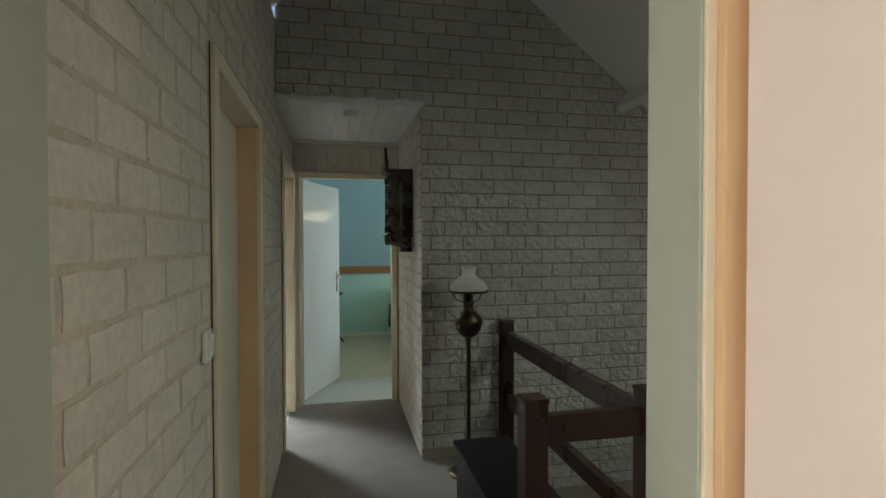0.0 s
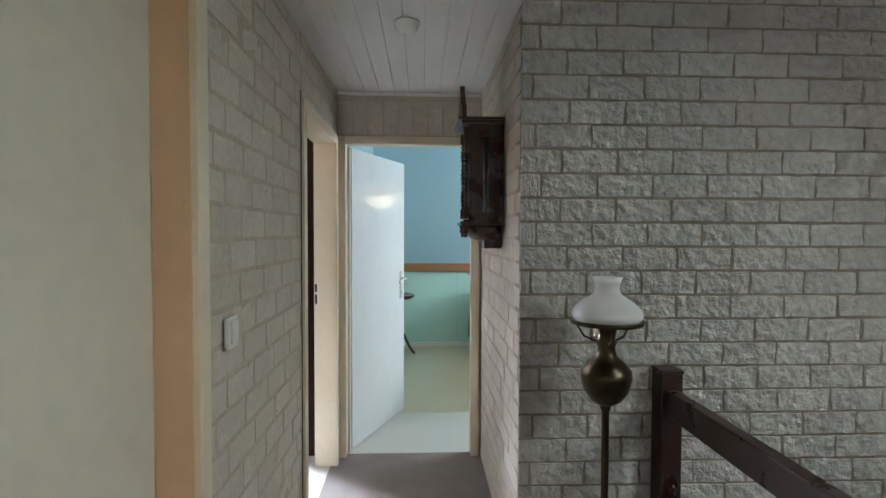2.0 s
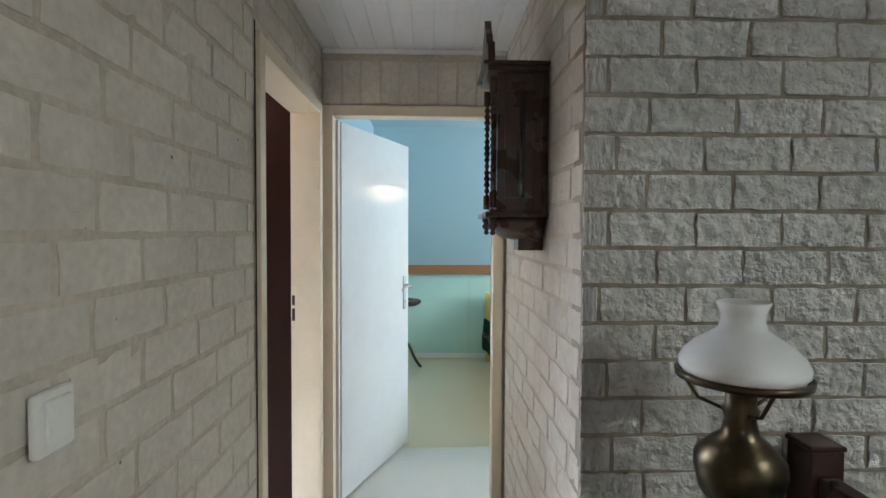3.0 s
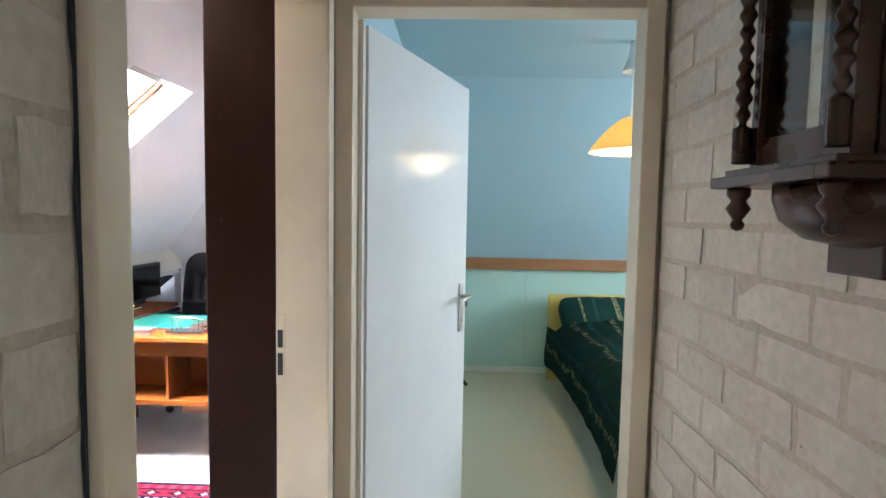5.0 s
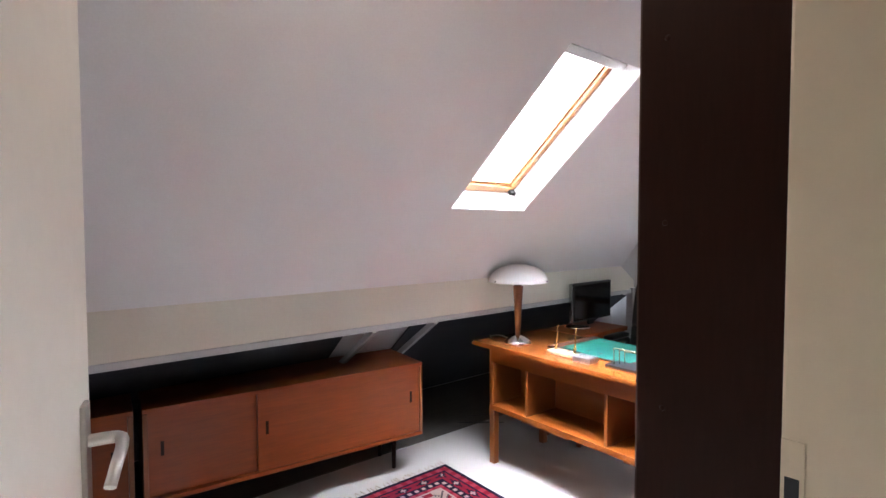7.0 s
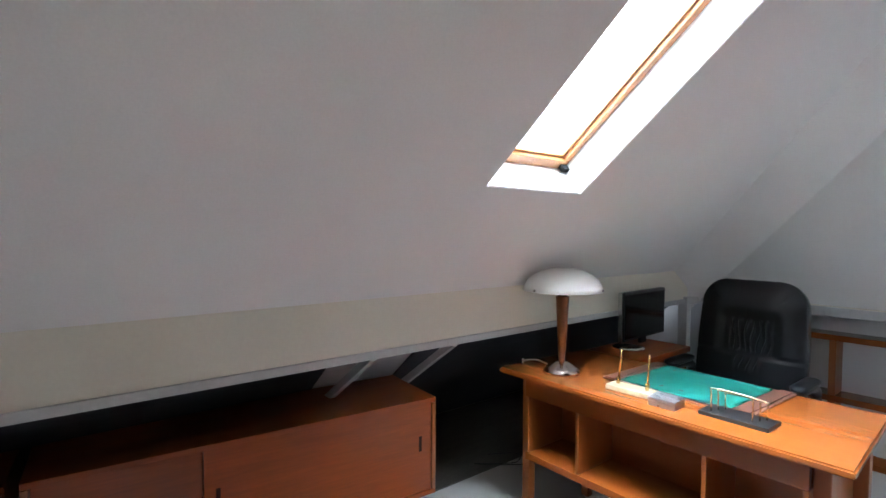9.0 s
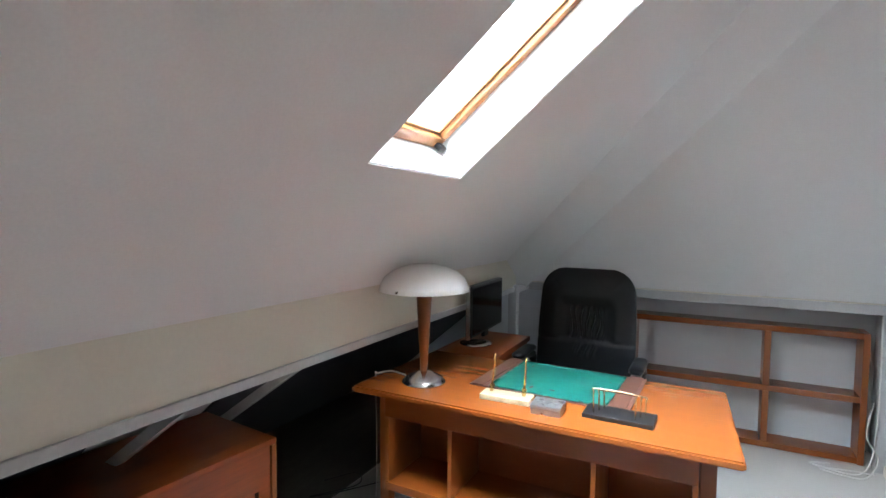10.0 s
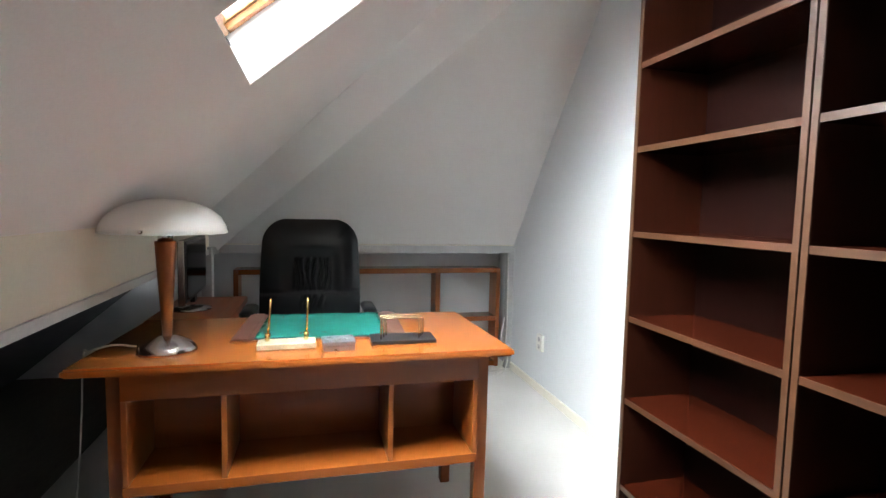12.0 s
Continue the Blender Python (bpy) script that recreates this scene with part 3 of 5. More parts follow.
# ---------------------------------------------------------------- skylight
def roof_window(name, foot, up, out, L, hw, deep, label):
    """A sash in a roof slope; local x up the slope from the middle of its lower edge, z outward."""
    w = thing(name, foot, label, "window", kind="structure")
    v = out.cross(up)
    rot = Matrix(((up.x, v.x, out.x), (up.y, v.y, out.y), (up.z, v.z, out.z))).to_4x4()
    w.matrix_basis = Matrix.Translation(foot) @ rot
    e = 0.004
    for b in ((-0.02, e, -hw - 0.02, hw + 0.02), (L - e, L + 0.02, -hw - 0.02, hw + 0.02), (e, L - e, -hw - 0.02, -hw + e), (e, L - e, hw - e, hw + 0.02)):
        part("reveal", B(*b, 0.003, deep), reveal_white, w, "white lining of the opening")
    for n, b in (("bottom_rail", (e, 0.045, -hw + e, hw - e)), ("top_rail", (L - 0.05, L - e, -hw + e, hw - e)), ("stile", (0.046, L - 0.051, -hw + e, -hw + 0.035)), ("stile", (0.046, L - 0.051, hw - 0.035, hw - e))):
        part(n, B(*b, 0.125, 0.165, bev=0.004), pine, w, "varnished pine sash")
    for b in ((0.045, 0.057, -hw + 0.035, hw - 0.035), (0.058, L - 0.051, -hw + 0.035, -hw + 0.047), (0.058, L - 0.051, hw - 0.047, hw - 0.035)):
        part("bead", B(*b, 0.140, 0.160, bev=0.003), pine, w, "darker inner bead")
    g = part("pane", B(0.045, L - 0.05, -hw + 0.035, hw - 0.035, 0.150, 0.156), pane_glass, w)
    g.visible_shadow = False
    part("vent_bar", B(L - 0.07, L - 0.03, -hw + 0.01, hw - 0.01, 0.07, 0.12, bev=0.006), alu, w, "grey ventilation bar")
    part("latch", B(0.012, 0.030, hw - 0.045, hw - 0.008, 0.100, 0.124, bev=0.003), black_plastic, w, "small dark latch")
    return w


roof_window("window_skylight", Vector((SKY[0], (SKY[2] + SKY[3]) / 2, left_z(SKY[0]))), Vector((0.762, 0, 0.648)), LN, (SKY[1] - SKY[0]) / 0.762, (SKY[3] - SKY[2]) / 2, 0.22,
            "pine-framed roof window full of white daylight")
# unseen window, added to carry the landing's light
roof_window("window_roof_landing", Vector((RWIN[1], (RWIN[2] + RWIN[3]) / 2, right_z(RWIN[1]))), Vector((-0.789, 0, 0.614)), RN, (RWIN[1] - RWIN[0]) / 0.789, (RWIN[3] - RWIN[2]) / 2, 0.215,
            "added unseen pine-framed roof window to light the landing")


def plain_window(name, place, turn, w, h, label):
    """A white framed window in a wall's hole; local x along the wall, y outward."""
    o = thing(name, place, label, "window", kind="structure", turn=turn)
    for n, b in (("window_sill", (-w / 2, w / 2, -0.06, 0.08, 0, 0.03)), ("window_frame", (-w / 2, w / 2, 0.0, 0.05, h - 0.06, h)),
                 ("window_frame", (-w / 2, -w / 2 + 0.06, 0.0, 0.05, 0.03, h - 0.06)), ("window_frame", (w / 2 - 0.06, w / 2, 0.0, 0.05, 0.03, h - 0.06))):
        part(n, B(*b, bev=0.004), cream_pale, o)
    g = part("pane", B(-w / 2 + 0.06, w / 2 - 0.06, 0.02, 0.026, 0.03, h - 0.06), pane_glass, o)
    g.visible_shadow = False
    return o


# ---------------------------------------------------------------- doors
def door_frame(name, along, place, w, h, depth, face, paint, label):
    """Jambs and head round an opening. along 'x' or 'y': the way the wall runs; place: the start corner at floor level."""
    o = thing(name, place, label, "door frame", kind="structure")
    o.matrix_basis = pose(*place, 0, 0, 0 if along == "x" else 90)
    for b in ((0, face, 0, h), (w - face, w, 0, h)):
        part("jamb", B(b[0], b[1], -0.015, depth, b[2], b[3], bev=0.004), paint, o)
    part("head", B(face, w - face, -0.015, depth, h - face, h, bev=0.004), paint, o)
    return o


def lever(parent, x, y, z, sgn, toward, metal=alu):
    """Back plate and lever on one face of a leaf; sgn: side of the face, toward: way the lever points."""
    h = part("door_handle", B(x - 0.02, x + 0.02, min(y, y + sgn * 0.008), max(y, y + sgn * 0.008), z - 0.13, z + 0.09, bev=0.003), metal, parent, "aluminium back plate and lever")
    part("lever", tube(spline([(x, y, z + 0.03), (x, y + sgn * 0.045, z + 0.03), (x + toward * 0.03, y + sgn * 0.055, z + 0.03), (x + toward * 0.10, y + sgn * 0.055, z + 0.025),
                               (x + toward * 0.125, y + sgn * 0.05, z + 0.005)], 5), 0.010, 10, taper=0.8), metal, h)
    part("keyhole", lathe([(0, 0), (0.006, 0), (0.006, 0.002), (0, 0.002)], 10, at=pose(x, y + sgn * 0.0085, z - 0.08, 90 * sgn, 0, 0), bm=bmesh.new()), black_plastic, h)
    return h


def leaf(name, hinge, turn, w, h, paint, label, sides=(1, -1), handle=True):
    """A flush door leaf; local x from the hinge, its faces on local y."""
    o = thing(name, hinge, label, "door", kind="structure", turn=turn)
    part("panel", B(0, w, -0.02, 0.02, 0.012, h, bev=0.003), paint, o)
    if handle:
        for s in sides:
            lever(o, w - 0.065, 0.02 * s, 1.07, s, -1)
    for z in (0.25, 1.75):
        part("hinge", tube([(0, 0.024, z), (0, 0.024, z + 0.09)], 0.008, 8), alu, o)
    return o


# bedroom door, open inwards
door_frame("door_frame_bedroom", "x", (-0.374, EW, 0), 0.914, 2.088, 0.075, 0.052, cream, "cream painted frame of the bedroom door")
leaf("door_bedroom", (-0.318, EW + 0.112, 0), 67.3, 0.83, 2.03, door_white, "white lacquered flush door standing open into the bedroom")
solid("trim_stop_bedroom", B(-0.322, -0.307, EW + 0.06, EW + 0.10, 0, 2.03, bev=0.002), cream_pale, "pale door stop strip", "trim", kind="structure")
# study door, open inwards
of = door_frame("door_frame_study", "y", (LW + 0.001, 3.766, 0), 0.907, 2.072, 0.128, 0.052, cream, "cream painted frame of the study door")
st = part("strike_plate", B(0.8515, 0.8545, 0.103, 0.1265, 1.0, 1.19, bev=0.001), cream, of, "cream-painted strike plate with two dark slots")
part("slot", B(0.8505, 0.8520, 0.108, 0.122, 1.10, 1.148), void_shade, st)
part("slot", B(0.8505, 0.8520, 0.108, 0.122, 1.025, 1.085), void_shade, st)
leaf("door_study", (SW - 0.055, 3.832, 0), 180 - 12.7, 0.83, 2.015, cream_pale, "pale cream flush door standing open into the study")
# closed door on the landing
fl = door_frame("door_frame_landing", "y", (LW + 0.001, 1.766, 0), 0.979, 2.088, 0.12, 0.06, cream, "cream painted frame of the closed door")
# added strip, its peach colour giving the warm light from the room behind
part("lining", B(0.9155, 0.919, 0.002, 0.092, 0.001, 2.034), cream_peach, fl, "strip coloured peach for the warm light on the reveal")
od = thing("door_landing", (LW - 0.105, 1.826, 0), "closed cream flush door on the landing", "door", kind="structure", turn=90)
part("panel", B(0.002, 0.857, -0.012, 0.02, 0.01, 2.03, bev=0.003), door_tan, od)
part("knob", lathe([(0, 0), (0.016, 0.001), (0.016, 0.012), (0.011, 0.018), (0, 0.02)], 14, at=pose(0.195, -0.012, 1.05, 90, 0, 0), bm=bmesh.new()), alu, od, "small grey metal lock knob")
# doorway to the landing, with its leaf folded back into the room
ff = door_frame("door_frame_front", "x", (LW + 0.001, 0.69, 0), 0.875, 2.09, 0.10, 0.045, sage, "grey-green frame of the doorway to the landing")
part("stop_strip", B(0.832, 0.8475, -0.022, -0.0155, 0, 2.09, bev=0.002), cream, ff, "cream stop strip")
part("casing", B(0.848, 0.915, -0.035, -0.016, 0, 2.09, bev=0.003), cream_peach, ff, "peach-toned casing strip")
part("screw", lathe([(0, 0), (0.005, 0), (0.005, 0.002), (0, 0.003)], 10, at=pose(0.840, -0.0222, 1.845, 90, 0, 0), bm=bmesh.new()), wenge, ff, "dark screw head")
leaf("door_front", (0.516, 0.645, 0), -90, 0.83, 2.03, door_pink, "pale pinkish cream door folded back into the room", handle=False)
plain_window("window_bedroom", (3.38, 6.3, 0.95), -90, 1.2, 1.2, "white-framed window of the bedroom")
# unseen window, added as a source for the warm light
plain_window("window_back", (-1.62, -0.75, 0.9), 90, 1.2, 1.2, "added unseen window to light the room behind")


def crack(y, z1, seed, lean, wide):
    """A jagged dark gap between brickwork and a door frame; lean: the way the ragged side points along y."""
    rng = random.Random(seed)
    bm = bmesh.new()
    z, w = 0.02, wide * 0.6
    a, b = bm.verts.new((0, 0, z)), bm.verts.new((0, lean * w, z))
    while z < z1:
        z += rng.uniform(0.012, 0.05)
        w = max(0.001, min(wide, w + rng.uniform(-0.5, 0.5) * wide))
        c, d = bm.verts.new((0, 0, z)), bm.verts.new((0, lean * w, z))
        bm.faces.new((a, b, d, c))
        a, b = c, d
    ex = bmesh.ops.extrude_face_region(bm, geom=bm.faces[:])
    for v in ex["geom"]:
        if isinstance(v, bmesh.types.BMVert):
            v.co.x += 0.004
    bmesh.ops.recalc_face_normals(bm, faces=bm.faces[:])
    solid("trim_crack", bm, void_shade, "dark ragged gap beside the door frame", "trim", kind="structure", at=pose(LW - 0.001, y, 0))


crack(3.763, 2.07, 3, -1, 0.0045)
crack(1.763, 2.08, 4, -1, 0.0022)
crack(2.748, 2.08, 5, 1, 0.0022)


# ---------------------------------------------------------------- landing things
def wall_switch(y, z, label):
    o = thing("light_switch", (LW + 0.0, y, z), label, "switch", "light switches", turn=90)
    part("plate", B(-0.037, 0.037, -0.014, 0.0, -0.045, 0.045, bev=0.006), white_plastic, o)
    part("rocker", B(-0.024, 0.024, -0.021, -0.013, -0.030, 0.034, bev=0.004), white_plastic, o)
    return o


wall_switch(1.675, 1.183, "cream plastic light switch on the brick beside the closed door")
wall_switch(2.90, 1.188, "cream plastic light switch on the brick between two doors")


def smoke_detector():
    o = thing("smoke_detector", (0.10, 3.665, CH), "small white round smoke detector on the board ceiling", "smoke detector")
    part("base", lathe([(0, 0), (0.055, 0), (0.055, -0.012), (0, -0.012)], 28), white_plastic, o)
    part("cover", lathe([(0.05, -0.012), (0.047, -0.03), (0.03, -0.038), (0, -0.038)], 28), white_plastic, o)


smoke_detector()


def railing():
    o = thing("stair_railing", (1.135, 3.40, 0), "dark-stained wooden stair railing with square posts", "railing")
    lx = lambda x: x - 1.135
    ly = lambda y: y - 3.40
    for x, y in ((1.135, 3.405), (1.135, 1.78), (0.668, 1.765)):
        bm = bmesh.new()
        box(bm, lx(x) - 0.042, lx(x) + 0.042, ly(y) - 0.042, ly(y) + 0.042, 0, 0.925, bev=0.004)
        p = part("post", bm, dark_wood, o)
        t = bmesh.new()
        box(t, lx(x) - 0.046, lx(x) + 0.046, ly(y) - 0.046, ly(y) + 0.046, 0.9255, 0.94, bev=0.006)
        part("cap", t, dark_wood, p)
    for z0, z1 in ((0.765, 0.865), (0.37, 0.45)):
        part("rail", B(-0.024, 0.024, ly(1.835), ly(3.36), z0, z1, bev=0.006), dark_wood, o)
    part("rail", B(lx(0.703), lx(1.092), ly(1.785) - 0.022, ly(1.785) + 0.022, 0.765, 0.865, bev=0.006), dark_wood, o)
    return o


railing()


def low_chest():
    o = thing("low_chest", (0.765, 2.31, 0), "low black wooden chest beside the stair railing", "chest")
    part("body", B(-0.14, 0.14, -0.43, 0.43, 0.03, 0.375, bev=0.005), black_plastic, o)
    part("lid", B(-0.155, 0.155, -0.45, 0.45, 0.376, 0.402, bev=0.006), black_plastic, o, "dark polished top")
    for x in (-0.11, 0.11):
        for y in (-0.39, 0.39):
            part("foot", B(x - 0.02, x + 0.02, y - 0.02, y + 0.02, 0, 0.03), dark_wood, o)


low_chest()


def oil_lamp():
    o = thing("floor_lamp", (0.815, 3.205, 0), "tall brass oil-style floor lamp with opal glass shade", "lamp")
    part("foot", lathe([(0, 0), (0.13, 0), (0.135, 0.012), (0.11, 0.025), (0.06, 0.035), (0.03, 0.06), (0.018, 0.10), (0, 0.10)], 32), brass_dark, o)
    part("pole", lathe([(0.0, 0.10), (0.017, 0.10), (0.014, 0.13), (0.013, 0.45), (0.018, 0.46), (0.013, 0.47), (0.0135, 0.84), (0.02, 0.86), (0.014, 0.875), (0, 0.875)], 20), brass_dark, o)
    part("oil_font", lathe([(0, 0.865), (0.03, 0.868), (0.055, 0.885), (0.078, 0.92), (0.088, 0.965), (0.086, 0.99), (0.06, 1.02), (0.036, 1.04), (0.03, 1.07), (0.036, 1.09), (0.03, 1.10), (0.03, 1.15), (0, 1.15)], 32), brass_dark, o)
    bm = lathe([(0.116, 1.154), (0.126, 1.154), (0.128, 1.168), (0.118, 1.168), (0.116, 1.154)], 40)
    for k in range(3):
        a = 2.1 * k + 0.4
        tube([(0.03 * math.cos(a), 0.03 * math.sin(a), 1.085), (0.08 * math.cos(a), 0.08 * math.sin(a), 1.10), (0.122 * math.cos(a), 0.122 * math.sin(a), 1.158)], 0.004, 6, bm)
    part("shade_ring", bm, brass_dark, o, "dark metal ring with arms")
    shade = [(0.112, 1.142), (0.120, 1.152), (0.121, 1.168), (0.112, 1.19), (0.09, 1.215), (0.062, 1.236), (0.046, 1.25), (0.041, 1.27), (0.043, 1.29), (0.052, 1.315), (0.048, 1.315), (0.039, 1.29),
                         (0.037, 1.27), (0.042, 1.252), (0.058, 1.232), (0.086, 1.211), (0.108, 1.187), (0.116, 1.168), (0.110, 1.146)]
    part("shade", lathe([(q, 1.318 - (1.318 - z) * 0.86) for q, z in shade], 44), opal, o, "opal white glass shade")


oil_lamp()


def spindle(z0, z1, r=0.011):
    """Profile of a turned clock column."""
    n = 130
    out = [(0, z0)]
    for i in range(n + 1):
        t = i / n
        rr = r * (0.78 + 0.22 * math.cos(t * 2 * math.pi * 19) + 0.12 * math.cos(t * 2 * math.pi * 4)) if 0.12 < t < 0.88 else r * 1.15
        out.append((rr, z0 + (z1 - z0) * t))
    return out + [(0, z1)]


def wall_clock():
    cy = 3.93
    o = thing("wall_clock", (RW, cy, 1.515), "carved dark walnut pendulum wall clock with turned columns", "clock")
    # local: x negative away from the wall, y along the wall
    part("back_board", B(-0.02, -0.001, -0.15, 0.15, 0, 0.60, bev=0.002), clock_wood, o)
    for s in (-1, 1):
        part("stile", B(-0.165, -0.14, s * 0.115 - 0.012, s * 0.115 + 0.012, 0.02, 0.58, bev=0.002), clock_wood, o)
        part("stile", B(-0.045, -0.02, s * 0.130 - 0.012, s * 0.130 + 0.012, 0.02, 0.58, bev=0.002), clock_wood, o)
        part("rail", B(-0.14, -0.045, s * 0.122 - 0.010, s * 0.122 + 0.010, 0.02, 0.07, bev=0.002), clock_wood, o)
        part("rail", B(-0.14, -0.045, s * 0.122 - 0.010, s * 0.122 + 0.010, 0.50, 0.58, bev=0.002), clock_wood, o)
    part("rail", B(-0.16, -0.145, -0.103, 0.103, 0.02, 0.07, bev=0.002), clock_wood, o)
    part("rail", B(-0.16, -0.145, -0.103, 0.103, 0.53, 0.58, bev=0.002), clock_wood, o)
    for s in (-1, 1):
        part("side_glass", B(-0.095, -0.072, s * 0.122 - 0.0015, s * 0.122 + 0.0015, 0.071, 0.499), clock_glass, o)
        for xa, xb in ((-0.14, -0.095), (-0.072, -0.045)):
            part("side_panel", B(xa, xb, s * 0.122 - 0.008, s * 0.122 + 0.008, 0.071, 0.499), clock_wood, o)
        for x in (-0.178,):
            part("column", lathe(spindle(0.03, 0.56), 14, at=pose(x, s * 0.125, 0), bm=bmesh.new()), clock_wood, o, smooth=False)
        part("finial", lathe([(0, -0.075), (0.008, -0.07), (0.010, -0.062), (0.006, -0.055), (0.012, -0.045), (0.017, -0.035), (0.010, -0.022), (0.016, -0.012), (0.016, 0.0), (0, 0)], 14, at=pose(-0.178, s * 0.125, -0.012), bm=bmesh.new()), clock_wood, o)
    part("front_glass", B(-0.155, -0.152, -0.103, 0.103, 0.071, 0.529), clock_glass, o)
    part("dial", lathe([(0, 0), (0.075, 0), (0.078, 0.004), (0, 0.006)], 32, at=pose(-0.09, 0, 0.42, 0, -90, 0), bm=bmesh.new()), cream_pale, o, "pale round dial")
    pend = part("pendulum", tube([(-0.07, 0, 0.36), (-0.07, 0, 0.14)], 0.004, 6), brass, o, "brass pendulum")
    part("bob", lathe([(0, -0.006), (0.03, -0.004), (0.035, 0), (0.03, 0.004), (0, 0.006)], 24, at=pose(-0.07, 0, 0.12, 0, 90, 0), bm=bmesh.new()), brass, pend)
    bm = bmesh.new()
    box(bm, -0.205, 0, -0.165, 0.165, -0.012, 0.008, bev=0.004)
    box(bm, -0.19, 0, -0.150, 0.150, 0.008, 0.02, bev=0.003)
    part("base_moulding", bm, clock_wood, o)
    bm = bmesh.new()
    box(bm, -0.20, 0, -0.16, 0.16, 0.58, 0.60, bev=0.004)
    box(bm, -0.215, 0, -0.175, 0.175, 0.60, 0.615, bev=0.004)
    part("cornice", bm, clock_wood, o)
    # carved crest: stepped curved board with a turned top
    bm = bmesh.new()
    pr = [(-0.17, 0.0), (-0.15, 0.05), (-0.10, 0.045), (-0.06, 0.09), (-0.02, 0.11), (0, 0.135), (0.02, 0.11), (0.06, 0.09), (0.10, 0.045), (0.15, 0.05), (0.17, 0.0)]
    prism(bm, [(-0.20, y, 0.615 + z * 1.6) for y, z in pr], (0.022, 0, 0))
    part("crest", bm, clock_wood, o, "carved crest")
    bm = bmesh.new()
    prof = [(0, -0.108), (0.06, -0.106), (0.095, -0.094), (0.117, -0.066), (0.124, -0.035), (0.124, -0.013), (0, -0.013)]
    t = lathe(prof, 28)
    bmesh.ops.bisect_plane(t, geom=t.verts[:] + t.edges[:] + t.faces[:], plane_co=(0, 0, 0), plane_no=(1, 0, 0), clear_outer=True)
    merge(bm, t, Matrix.Translation((-0.012, 0, 0)) @ Matrix.Diagonal((1.35, 1.05, 1, 1)))
    box(bm, -0.085, 0, -0.062, 0.062, -0.15, -0.090, bev=0.004)
    part("bracket", bm, clock_wood, o, "carved bowl-shaped bracket")
    o.scale = (1, 0.72, 0.80)


wall_clock()


# ---------------------------------------------------------------- bedroom things
def bed():
    o = thing("bed", (1.66, 6.81, 0), "yellow bed frame with a mattress against the low green wall", "bed")
    part("headboard", B(-0.86, 0.80, 0.97, 1.01, 0.0, 0.775, bev=0.008), yellow_board, o, "yellow painted headboard")
    part("side_rail", B(-0.80, -0.765, -1.15, 0.97, 0.16, 0.34, bev=0.006), yellow_board, o)
    part("mattress", B(-0.76, 0.76, -1.15, 0.96, 0.20, 0.44, bev=0.03), linen, o)
    for x in (-0.72, 0.72):
        part("leg", B(x - 0.03, x + 0.03, -1.12, -1.06, 0, 0.20), yellow_board, o)


bed()


def duvet():
    """Dark green striped cover, hanging over the bed's edge, with bulging folds."""
    nx, ny = 70, 90
    bm = bmesh.new()
    rows = []
    for j in range(ny + 1):
        v = j / ny
        row = []
        for i in range(nx + 1):
            u = i / nx
            s = -0.30 + u * 1.60           # metres across, from the hem
            y = 5.60 + v * 1.93
            edge = 0.83 + 0.03 * math.sin(y * 3.1)
            wob = noise.noise(Vector((s * 2.2, y * 2.2, 0.3))) * 0.05 + noise.noise(Vector((s * 7, y * 7, 1.3))) * 0.016
            pillow = 0.06 * max(0.0, min(1.0, (y - 7.12) / 0.35))
            if s < 0:
                x, z = edge + s * 0.12 - 0.03 + wob * 0.5, 0.50 + s * 0.92 + pillow * max(0, 1 + s * 4) + wob * 0.3
            else:
                rise = min(1.0, s / 0.16)
                x, z = edge + s, 0.50 + 0.055 * math.sin(rise * math.pi / 2) + wob + pillow * min(1, 0.4 + s * 4)
            row.append(bm.verts.new((x, y, max(0.06, z))))
        rows.append(row)
    for j in range(ny):
        for i in range(nx):
            f = bm.faces.new((rows[j][i], rows[j][i + 1], rows[j + 1][i + 1], rows[j + 1][i]))
            f.smooth = True
            k = (i + 2 * noise.noise(Vector((i * 0.1, j * 0.12, 5)))) % 13
            f.material_index = 1 if 5.2 < k < 6.9 and (j * 3 + i) % 7 < 5 else (2 if 10 < k < 11.4 else 0)
    bmesh.ops.solidify(bm, geom=bm.faces[:], thickness=-0.02)
    solid("duvet", bm, (duvet_green, duvet_gold, duvet_teal), "dark green duvet with tan floral stripes on the bed", "duvet")


duvet()


def pendant():
    o = thing("pendant_lamp", (0.920, 6.14, 1.828), "yellow conical pendant lamp, switched on, hanging in the bedroom", "lamp")
    part("shade", lathe([(0.025, 0.186), (0.05, 0.180), (0.09, 0.150), (0.14, 0.105), (0.19, 0.045), (0.222, 0.0), (0.225, -0.002), (0.220, -0.002), (0.187, 0.043), (0.137, 0.102), (0.087, 0.146), (0.05, 0.175), (0.025, 0.180), (0.025, 0.186)], 48), shade_yellow, o, "yellow conical shade")
    part("lining", lathe([(0.05, 0.170), (0.085, 0.142), (0.134, 0.098), (0.184, 0.040), (0.216, 0.0)], 48), shade_inner, o, "glowing pale lining")
    part("bulb", lathe([(0, 0.02), (0.022, 0.028), (0.03, 0.05), (0.024, 0.075), (0.013, 0.10), (0, 0.10)], 20), bulb_glow, o)
    part("socket", lathe([(0, 0.10), (0.02, 0.10), (0.02, 0.165), (0.006, 0.175), (0, 0.175)], 16), white_plastic, o)
    part("cord", tube([(0, 0, 0.17), (0, 0, FC - 1.815 - 0.02)], 0.003, 6), white_plastic, o)
    part("ceiling_rose", lathe([(0, FC - 1.829), (0.02, FC - 1.83), (0.024, FC - 1.90), (0.058, FC - 1.985), (0.053, FC - 1.985), (0.02, FC - 1.905), (0, FC - 1.90)], 24), white_plastic, o)


pendant()


